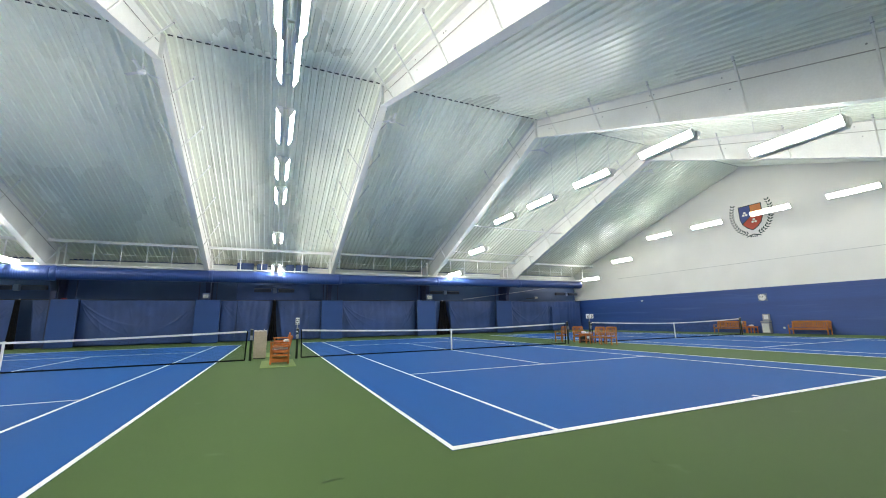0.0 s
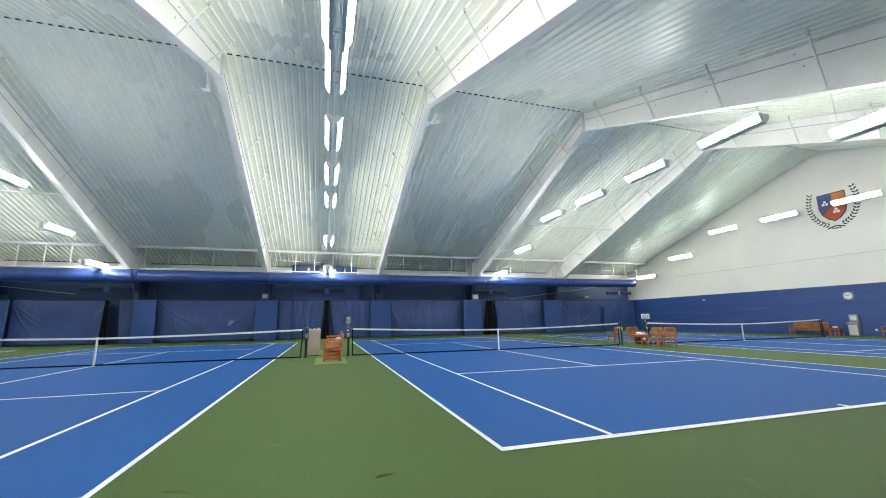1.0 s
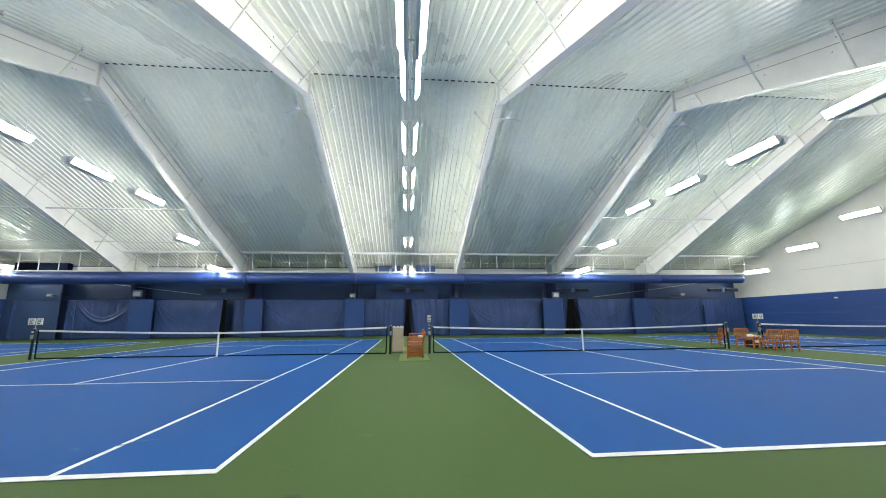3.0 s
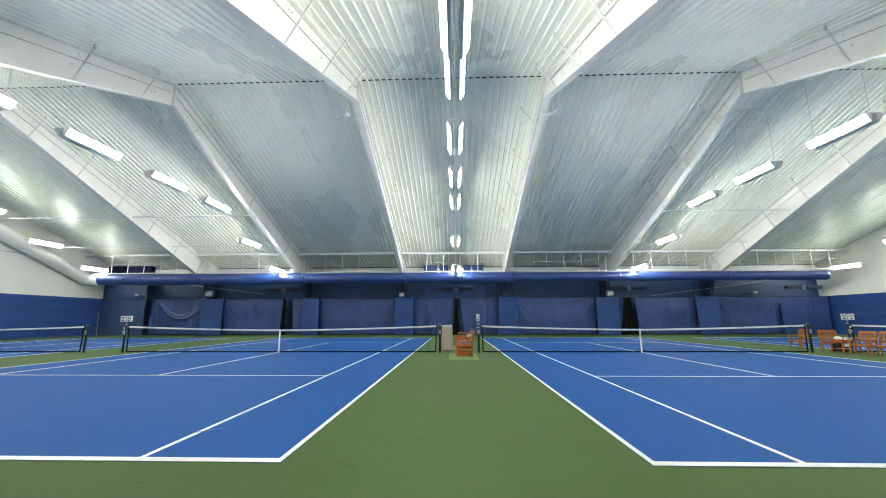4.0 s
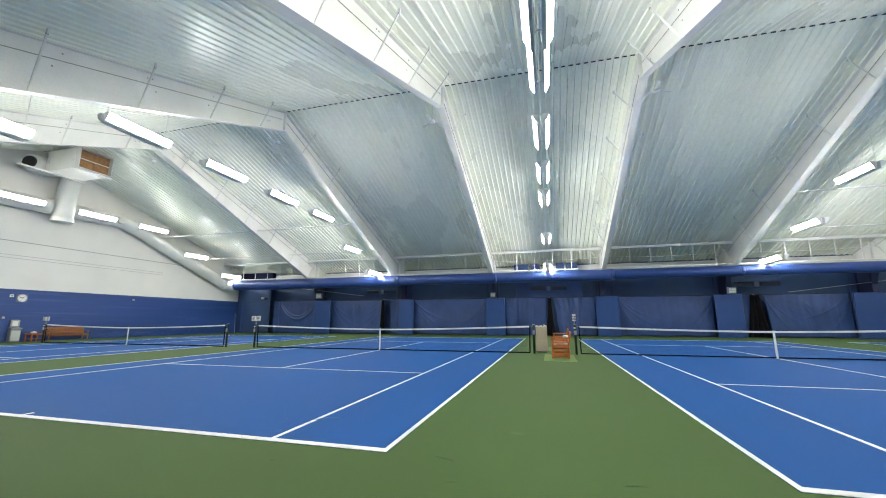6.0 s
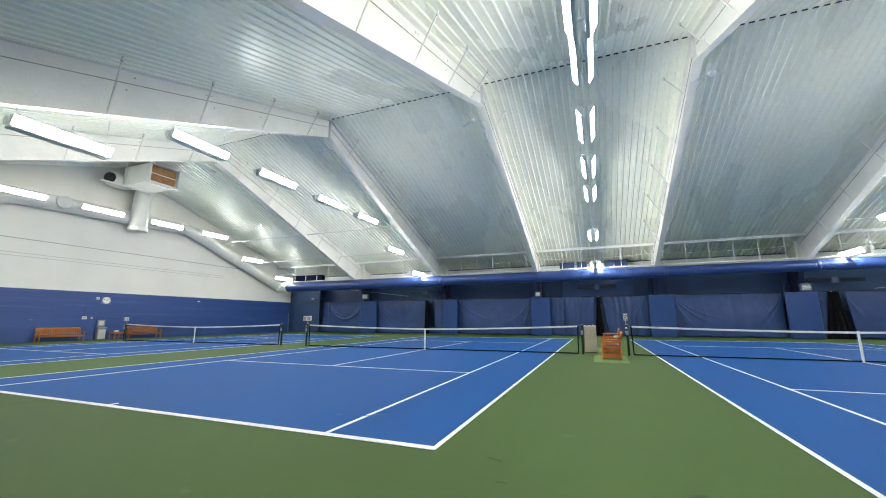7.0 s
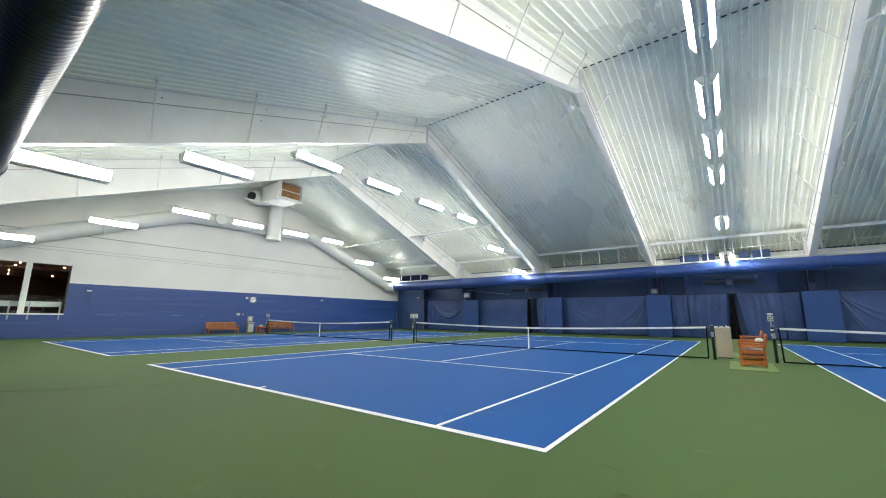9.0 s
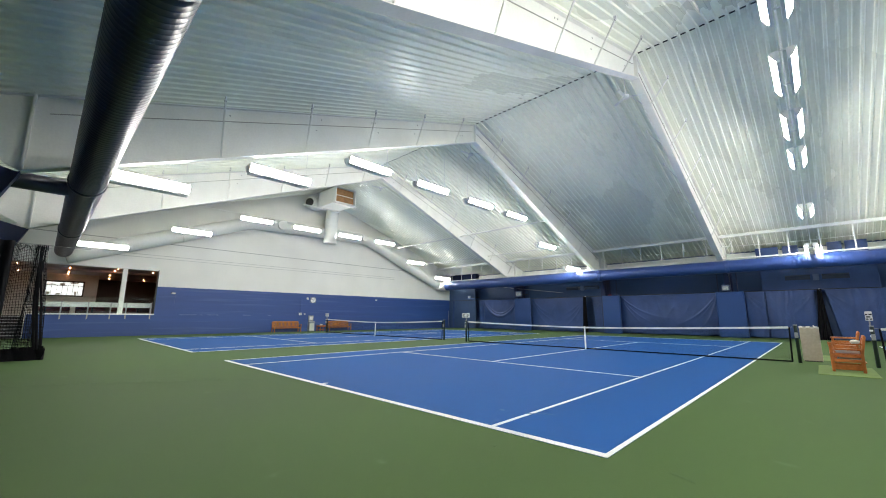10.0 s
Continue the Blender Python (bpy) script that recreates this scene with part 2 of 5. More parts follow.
for i, x in enumerate(COURTS):
    court = new("court_%d" % (i + 1), COURT_MESH)
    court.location.x = x
    tagged(court, "blue acrylic tennis court with painted white lines", "court", kind="structure")
    for me in LINES:
        part("line", me, None, court)

floor = bpy.data.objects["floor"]
M_SCUFF = material("pale_scuff", (0.08, 0.17, 0.36), 0.8, 0, 40, 0.2, spec=0.1)
M_SCUFFG = material("pale_green_scuff", (0.085, 0.135, 0.06), 0.8, 0, 40, 0.2, spec=0.1)
for x, y, ln, a, z, m in ((-4.65, -10.83, 0.34, 24, 0.0085, M_SCUFF), (-5.2, -11.06, 0.10, 10, 0.0085, M_SCUFF), (-4.8, -10.95, 0.2, 30, 0.0085, M_SCUFF),
                          (-2.8, -11.9, 0.25, -24, 0.004, M_SCUFFG), (-2.62, -12.39, 0.12, 5, 0.004, M_SCUFFG), (-4.36, -12.35, 0.04, 0, 0.004, M_SCUFFG), (-1.2, -12.1, 0.2, 12, 0.004, M_SCUFFG), (1.5, -13.0, 0.05, 0, 0.004, M_SCUFFG)):
    sc = Shape()
    for k in range(3):
        w = 0.006 + 0.004 * k
        sc.box(-ln / 2 + 0.05 * ln * k, ln / 2 - 0.12 * ln * k, -0.02 + 0.018 * k, -0.02 + 0.018 * k + w, z - 0.001, z)
    part("scuff", sc, m, floor).matrix_basis = pose(x, y, 0, 0, 0, a)
part("seam", Shape().box(-2.3, 2.3, -0.012, 0.012, 0.001, 0.003), M_SCUFFG, floor).matrix_basis = pose(-11.5, -14.1, 0, 0, 0, 59)

# ---- walls ----
def gable_outline(lo):
    return [(YS - 0.3, lo), (YN + 0.3, lo), (YN + 0.3, deck_z(YN + 0.3) + 0.25), (0, RIDGE + 0.25), (YS - 0.3, deck_z(YS - 0.3) + 0.25)]


east = Shape().prism([(YS - 0.3, 0), (YN + 0.3, 0), (YN + 0.3, PAINT_Z), (YS - 0.3, PAINT_Z)], "x", XE, XE + 0.3, 1)
east.prism(gable_outline(PAINT_Z), "x", XE, XE + 0.3, 0)
wall_east = setting("wall_east", east, [M_WALLW, M_WALLB], "tall gable wall, white above and blue below")

# The west wall has a wide opening to the lounge and a doorway to its stair.
OP_Y0, OP_Y1, OP_Z0, OP_Z1 = -16.3, -10.65, 1.33, 4.19
ST_Y0, ST_Y1 = -17.9, -16.36
west = Shape()
for y0, y1, z0, z1, s in ((OP_Y1, YN + 0.3, 0, PAINT_Z, 1), (OP_Y0, OP_Y1, 0, OP_Z0, 1), (ST_Y1, OP_Y0, 0, PAINT_Z, 0), (YS - 0.3, ST_Y0, 0, PAINT_Z, 1),
                          (ST_Y1, OP_Y0, PAINT_Z, OP_Z1, 0), (OP_Y1, YN + 0.3, PAINT_Z, OP_Z1, 0), (YS - 0.3, ST_Y0, PAINT_Z, OP_Z1, 0)):
    west.box(XW - 0.3, XW, y0, y1, z0, z1, s)
west.prism(gable_outline(OP_Z1), "x", XW - 0.3, XW, 0)
wall_west = setting("wall_west", west, [M_WALLW, M_WALLB], "tall gable wall, white above and blue below, open to a lounge")
part("trim", Shape().box(XW, XW + 0.022, OP_Y1 + 0.02, YN, PAINT_Z, PAINT_Z + 0.05), M_STEEL, wall_west)
part("trim", Shape().box(XE - 0.022, XE, YS, YN, PAINT_Z, PAINT_Z + 0.05), M_STEEL, wall_east)
part("conduit", Shape().box(XW, XW + 0.03, -0.80, -0.765, 1.52, 2.72), M_WALLB, wall_west)
part("trim", Shape().box(XW, XW + 0.02, OP_Y1 + 0.3, YN, 1.28, 1.31), M_WALLB, wall_west)
part("conduit", Shape().box(XW, XW + 0.03, -9.62, -9.58, 1.95, 3.08), M_WALLB, wall_west)
for y0, y1, z in ((-9.25, -8.25, 1.315), (-8.1, -7.9, 1.312), (-7.6, -6.9, 1.315), (-5.2, -4.7, 1.312), (-3.4, -3.2, 1.312)):
    part("scuff", Shape().soft(XW + 0.018, XW + 0.0235, y0, y1, z - 0.02, z + 0.008, 0.002), M_WALLS, wall_west, "pale rubbed streak")

north = Shape().box(XW, XE, YN, YN + 0.3, 0, deck_z(YN) + 0.2)
setting("wall_north", north, M_NAVY, "long dark navy wall behind hanging curtains")
south = Shape().box(XW, XE, YS - 0.3, YS, 0, deck_z(YS) + 0.2)
setting("wall_south", south, M_NAVY, "long dark navy wall at the end of the courts")

# ---- roof deck: ribs run down both slopes ----
deck = Shape()
RIB, DEPTH = 0.305, 0.052
count = int((XE - XW) / RIB)
for side in (1, -1):
    xs, zs = [], []
    for k in range(count + 1):
        x = XW + k * RIB
        for dx, dz in ((0.0, 0.0), (0.165, 0.0), (0.174, -0.005), (0.196, -DEPTH + 0.005), (0.205, -DEPTH), (0.260, -DEPTH), (0.269, -DEPTH + 0.005), (0.291, -0.005), (0.300, 0.0)):
            if x + dx <= XE:
                xs.append(x + dx)
                zs.append(dz)
    pts = []
    for x, dz in zip(xs, zs):
        pts.append((x, 0, RIDGE + DEPTH + dz))
        pts.append((x, side * (YN + 0.3), deck_z(YN + 0.3) + DEPTH + dz))
    faces = [(2 * i, 2 * i + 1, 2 * i + 3, 2 * i + 2) if side > 0 else (2 * i, 2 * i + 2, 2 * i + 3, 2 * i + 1) for i in range(len(xs) - 1)]
    deck.add(pts, faces, 0)
# dark blocks stand in for the shaded pan openings along the ridge
for k in range(count):
    x = XW + k * RIB
    deck.box(x + 0.002, x + 0.176, -0.020, 0.020, RIDGE + 0.012, RIDGE + 0.055, 1)
deck.prism([(YS - 0.3, deck_z(YN + 0.3) + 0.10), (0, RIDGE + 0.10), (YN + 0.3, deck_z(YN + 0.3) + 0.10), (YN + 0.3, deck_z(YN + 0.3) + 0.22), (0, RIDGE + 0.22), (YS - 0.3, deck_z(YN + 0.3) + 0.22)], "x", XW - 0.3, XE + 0.3, 0)
ceiling = setting("ceiling", deck, [M_DECK, M_DARK], "ribbed white metal roof deck, dark blocks as shaded ridge slots")

# ---- rigid steel frames ----
KNEE_Y, KNEE_Z, CROWN_Z = 16.5, 4.54, 10.96


def soffit(y):
    """Underside of a rafter."""
    return CROWN_Z + (KNEE_Z - CROWN_Z) * abs(y) / KNEE_Y


def strip(p, q, lift, width, thick):
    """A flat bar from p to q in the y-z plane, thickened towards lift."""
    a, b = Vector(p), Vector(q)
    n = Vector(lift).normalized() * thick
    return Shape().prism([(a.x, a.y), (b.x, b.y), (b.x + n.x, b.y + n.y), (a.x + n.x, a.y + n.y)], "x", -width / 2, width / 2)


def rafter_mesh(s):
    sh = Shape()
    top = 0.02
    web = [(0, CROWN_Z), (s * KNEE_Y, KNEE_Z), (s * (YN - 0.1), deck_z(YN - 0.1) - top - 0.4), (s * (YN - 0.1), deck_z(YN - 0.1) - top), (0, RIDGE - top)]
    sh.prism(web, "x", -0.008, 0.008)
    for bar in (strip((0, CROWN_Z), (s * KNEE_Y, KNEE_Z), (0, -1), 0.30, 0.022),
                strip((0, RIDGE - top - 0.02), (s * (YN - 0.1), deck_z(YN - 0.1) - top - 0.02), (0, 1), 0.26, 0.02)):
        sh.add(bar.v, bar.f)
    # web stiffeners at the knee and the crown splice
    sh.box(-0.15, 0.15, min(s * KNEE_Y, s * (KNEE_Y - 0.05)), max(s * KNEE_Y, s * (KNEE_Y - 0.05)), KNEE_Z, deck_z(KNEE_Y) - top - 0.02)
    sh.box(-0.14, 0.14, min(0.004 * s, 0.03 * s), max(0.004 * s, 0.03 * s), CROWN_Z, RIDGE - top - 0.02)
    return sh


def column_mesh(s):
    sh = Shape()
    web = [(s * KNEE_Y, KNEE_Z - 0.03), (s * 16.85, 3.6), (s * 16.85, 0.0), (s * (YN - 0.06), 0.0), (s * (YN - 0.06), KNEE_Z + 0.45)]
    sh.prism(web, "x", -0.009, 0.009)
    for bar in (strip((s * KNEE_Y, KNEE_Z - 0.03), (s * 16.85, 3.6), (-s, -0.2), 0.30, 0.022), strip((s * 16.85, 3.6), (s * 16.85, 0.0), (-s, 0), 0.30, 0.022),
                strip((s * (YN - 0.06), 0.0), (s * (YN - 0.06), KNEE_Z + 0.45), (s, 0), 0.26, 0.02)):
        sh.add(bar.v, bar.f)
    return sh


def brace_mesh(y, side):
    """An angle from the rafter's lower flange out and up to the deck."""
    y1 = y - (0.25 if y < 0 else 0.05)
    z0, z1 = soffit(y) + 0.05, deck_z(y1) - 0.10
    sh = Shape().tube([(side * 0.03, y, z0), (side * 0.86, y1, z1)], 0.030, 4)
    sh.box(*sorted((side * 0.82, side * 0.90)), y1 - 0.02, y1 + 0.02, z1 - 0.02, deck_z(y1) + 0.01)
    return sh.box(*sorted((side * 0.835, side * 0.865)), y1 - 0.032, y1 + 0.032, z1 - 0.045, z1 - 0.018, 1)


frame_0 = thing("steel_frame", "white tapered steel portal frame with navy columns", "steel frame", group="portal frames")
for s in (1, -1):
    part("rafter", rafter_mesh(s), M_STEEL, frame_0, "white painted tapered steel rafter")
    part("column", column_mesh(s), M_COLUMN, frame_0, "dark navy steel column")
for s in (1, -1):
    for k in range(5):
        for side in (1, -1):
            part("flange_brace", brace_mesh(s * (1.62 + 2.71 * k), side), [M_STEEL, M_GREY], frame_0)
    for side in (1, -1):
        part("fly_brace", Shape().tube([(side * 0.12, s * 15.25, 5.36), (side * 0.95, s * 15.2, 6.56)], 0.026, 4), M_STEEL, frame_0)
        part("conduit", Shape().tube([(side * 0.03, s * 0.2, RIDGE - 0.48), (side * 0.03, s * 16.2, deck_z(16.2) - 0.48)], 0.014, 6), M_PIPE, frame_0, "thin grey conduit along the web")
# bolts and clip holes on both faces of the webs, in pairs and singly
rng = random.Random(4)
for s in (1, -1):
    spots_on_web = Shape()
    for k in range(6):
        y = 0.7 + 2.71 * k + rng.uniform(0.2, 0.9)
        for j in range(rng.choice((1, 2, 2, 3))):
            yy = y + 0.17 * j
            z = deck_z(yy) - rng.choice((0.22, 0.26, 0.66))
            if z > soffit(yy) + 0.08:
                for side in (1, -1):
                    spots_on_web.box(*sorted((side * 0.009, side * 0.024)), s * yy - 0.018, s * yy + 0.018, z - 0.018, z + 0.018)
    part("bolts", spots_on_web, M_GREY, frame_0, "dark bolt heads on the web", kind="stuff")
frame_0.location.x = FRAMES[0]
for x in FRAMES[1:]:
    copy_thing(frame_0, pose(x, 0, 0))

# ---- eave struts, duct rail and struts across the bays ----
for s, nm in ((1, "north"), (-1, "south")):
    strut = tagged(new("eave_strut", Shape().soft(XW, XE, s * 15.2 - 0.07, s * 15.2 + 0.07, 6.52, 6.70, 0.01).mesh("eave_strut", M_STEEL)), "long white steel purlin below the roof deck", "purlin")
    rail = thing("hanger_rail", "white pipe rail with upright hanger rods", "rail")
    part("pipe", Shape().tube([(XW + 0.05, s * 15.3, 5.11), (XE - 0.05, s * 15.3, 5.11)], 0.045, 8), M_STEEL, rail)
    rod = Shape().box(-0.03, 0.03, -0.015, 0.015, 5.11, 6.60).mesh("rod", M_STEEL)
    k = 0
    x = XW + 0.9
    while x < XE - 0.3:
        part("rod", rod, None, rail).matrix_basis = pose(x, s * 15.3, 0)
        x += 1.39
for a, b in ((XW, FRAMES[0]), (FRAMES[0], FRAMES[1]), (FRAMES[4], FRAMES[5])):
    tagged(new("bay_strut", Shape().tube([(a + 0.02, 8.4, 8.04), (b - 0.02, 8.4, 8.04)], 0.05, 8).mesh("bay_strut", M_STEEL)), "white pipe strut spanning between two roof frames", "strut", "bay struts")

for a, b in ((XW, FRAMES[0]), (FRAMES[0], FRAMES[1]), (FRAMES[4], FRAMES[5])):
    tagged(new("bay_strut", Shape().tube([(a + 0.02, 12.25, 6.78), (b - 0.02, 12.25, 6.78)], 0.032, 8).mesh("bay_strut", M_STEEL)), "white pipe strut spanning between two roof frames", "strut", "bay struts")

# thin pipes that sag a little from frame to frame behind the north hanger rods
stops = [XW + 0.02, *FRAMES, XE - 0.02]
for a, b in zip(stops, stops[1:]):
    bow = [(a + 0.02 + (b - a - 0.04) * i / 8, 15.62, 6.01 - 0.12 * math.sin(math.pi * i / 8)) for i in range(9)]
    tagged(new("thin_pipe", Shape().tube(bow, 0.018, 6).mesh("thin_pipe", M_STEEL)), "thin white pipe sagging between two roof frames", "pipe", "thin pipes")

# ---- long ducts ----
def spiral_duct(x0, x1, y, z, r, rib):
    sh = Shape()
    path, rs = [], []
    x = x0
    while x < x1 - 0.2:
        for dx, dr in ((0, 0.0), (0.08, 0.0), (0.088, rib), (0.102, rib), (0.11, 0.0)):
            path.append((x + dx, y, z))
            rs.append(r + dr)
        x += 0.115
    path.append((x1, y, z))
    rs.append(r)
    sh.tube(path, rs, 28)
    return sh


def long_duct(parent, x0, x1, y, z, r, joints, mat, rib):
    """Sections butted end to end, with a ring over each joint."""
    ends = [x0, *joints, x1]
    for a, b in zip(ends, ends[1:]):
        part("pipe_section", spiral_duct(a, b, y, z, r, rib), mat, parent, smooth=True)
    for j in joints:
        part("joint_ring", Shape().tube([(j - 0.10, y, z), (j - 0.08, y, z), (j + 0.08, y, z), (j + 0.10, y, z)], [r + 0.002, r + 0.026, r + 0.026, r + 0.002], 28), mat, parent, smooth=True)


duct_n = thing("north_duct", "long round blue painted ventilation duct under the eave", "duct")
long_duct(duct_n, -31.3, -14.2, 15.2, 4.57, 0.46, [-22.5], M_DUCTB, 0.003)
long_duct(duct_n, -14.0, 2.8, 15.2, 4.59, 0.41, [-5.8], M_DUCTB, 0.003)
long_duct(duct_n, 3.0, 27.3, 15.2, 4.61, 0.36, [11.2, 19.7], M_DUCTB, 0.003)
for x, r0, z0, r1, z1 in ((-14.1, 0.46, 4.57, 0.41, 4.59), (2.9, 0.41, 4.59, 0.36, 4.61)):
    part("reducer", Shape().tube([(x - 0.14, 15.2, z0), (x - 0.12, 15.2, z0), (x + 0.12, 15.2, z1), (x + 0.14, 15.2, z1)], [r0 + 0.004, r0 + 0.024, r1 + 0.024, r1 + 0.004], 28), M_DUCTB, duct_n, "blue tapered reducer ring", True)
# south duct: a darker blue carries the shade on its underside
duct_s = thing("south_duct", "round blue spiral ventilation duct, darkened for its shaded underside", "duct")
long_duct(duct_s, -30.0, XE - 0.05, -15.33, 4.62, 0.36, [-22.6, -14.85, -5.8, 2.8, 11.2, 19.7], M_DUCTD, 0.0022)
part("branch", Shape().tube([(-15.8, -15.5, 4.60), (-15.8, -18.29, 4.60)], 0.21, 18), M_DUCTD, duct_s, smooth=True)

# ---- lamps ----
LAMP_Y = [-14.05, -10.0, -5.93, -1.90, 2.20, 6.15, 10.20, 14.25]
GAP = 0.075
LAMP_Z = [5.30, 6.59, 8.15, 8.14, 8.13, 8.11, 6.56, 5.20]


def ceiling_light(rod_top, wall_arm=0.0):
    """Strip lamp, 2.3 m along y. Its lens faces +x and a little down; the hanging rods reach up by rod_top."""
    lamp = thing("strip_light", "glowing white strip light with a pale lower lip", "ceiling light", group="strip lights")
    h = 1.15
    body = [(0.0, -0.128), (0.066, -0.128), (0.072, -0.115), (0.14, 0.098), (0.160, 0.1085), (0.198, 0.1085), (0.198, 0.118), (0.160, 0.145), (0.0, 0.145)]
    part("housing", Shape().prism([(u, v) for u, v in body], "y", -h, h), M_WHITE, lamp, "white metal housing")
    lens = [(0.074, -0.130), (0.096, -0.120), (0.135, -0.062), (0.194, 0.058), (0.205, 0.085), (0.204, 0.099), (0.197, 0.106), (0.163, 0.107)]
    part("lens", Shape().prism(lens, "y", -h + 0.02, h - 0.02), M_LENS, lamp, "glowing white lens")
    part("lip", Shape().soft(0.0, 0.078, -h, h, -0.203, -0.1325, 0.008), M_STEEL, lamp, "pale metal lip")
    for e in (-1, 1):
        y0, y1 = sorted((e * h, e * (h + 0.012)))
        part("end_cap", Shape().prism([(0.0, -0.130), (0.072, -0.132), (0.098, -0.122), (0.140, -0.062), (0.199, 0.058), (0.210, 0.085), (0.206, 0.107), (0.198, 0.116), (0.158, 0.142), (0.0, 0.142)], "y", y0, y1), M_WHITE, lamp, "white end cap")
        if rod_top:
            part("hanger_rod", Shape().tube([(-GAP + 0.012, e * 1.05, 0.18), (-GAP + 0.012, e * 1.05, rod_top)], 0.006, 5), M_STEEL, lamp)
            part("bracket", Shape().box(-GAP + 0.002, 0.17, e * 1.05 - 0.012, e * 1.05 + 0.012, 0.147, 0.185), M_LIP, lamp)
        else:
            part("bracket", Shape().box(-wall_arm, 0.0, e * 0.9 - 0.02, e * 0.9 + 0.02, -0.02, 0.02), M_LIP, lamp)
    return lamp


for y, z in zip(LAMP_Y, LAMP_Z):
    first = None
    for x in (-16.19, AISLE, 12.705):
        for flip in (0, 180):
            m = pose(x + (GAP if not flip else -GAP), y, z, 0, 0, flip)
            if first is None:
                first = ceiling_light(deck_z(abs(y) + 1.05) - z)
                first.matrix_basis = m
            else:
                copy_thing(first, m)
wall_lamp = ceiling_light(0, 0.42)
wall_lamp.matrix_basis = pose(XE - 0.42, LAMP_Y[0] + 0.1, LAMP_Z[0] + 0.02, 0, 0, 180)
for y, z in list(zip(LAMP_Y, LAMP_Z))[1:]:
    copy_thing(wall_lamp, pose(XE - 0.42, 1.03 * y + 0.42, z + (0.10 if y < 1 else 0.08), 0, 0, 180))
west_lamp = ceiling_light(0, 1.05)
west_lamp.matrix_basis = pose(XW + 1.08, LAMP_Y[0] + 0.37, LAMP_Z[0] + 0.0, 0, 0, 0)
for y, z in list(zip(LAMP_Y, LAMP_Z))[1:]:
    copy_thing(west_lamp, pose(XW + 1.08, y + 0.67, z + 0.25, 0, 0, 0))

# ---- far wall: pads on the columns, curtains between them ----
CUR_Y, CUR_TOP = 17.30, 3.04
for x0, x1 in ((-23.36, -21.6), (-14.72, -13.32), (-6.89, -5.3), (1.78, 3.44), (9.9, 11.62), (18.05, 19.8)):
    sh = Shape().soft(-(x1 - x0) / 2, (x1 - x0) / 2, 16.64, 16.82, 0.0, 3.05, 0.035)
    pad = tagged(new("column_pad", sh.mesh("column_pad", M_PAD)), "tall blue vinyl pad in front of a steel column", "wall pad", "column pads")
    pad.location.x = (x0 + x1) / 2
cable = tagged(new("curtain_cable", Shape().tube([(XW + 0.01, CUR_Y, CUR_TOP + 0.02), (XE - 0.01, CUR_Y, CUR_TOP + 0.02)], 0.022, 6).mesh("curtain_cable", M_BLACK)), "dark taut cable carrying the curtains", "cable")


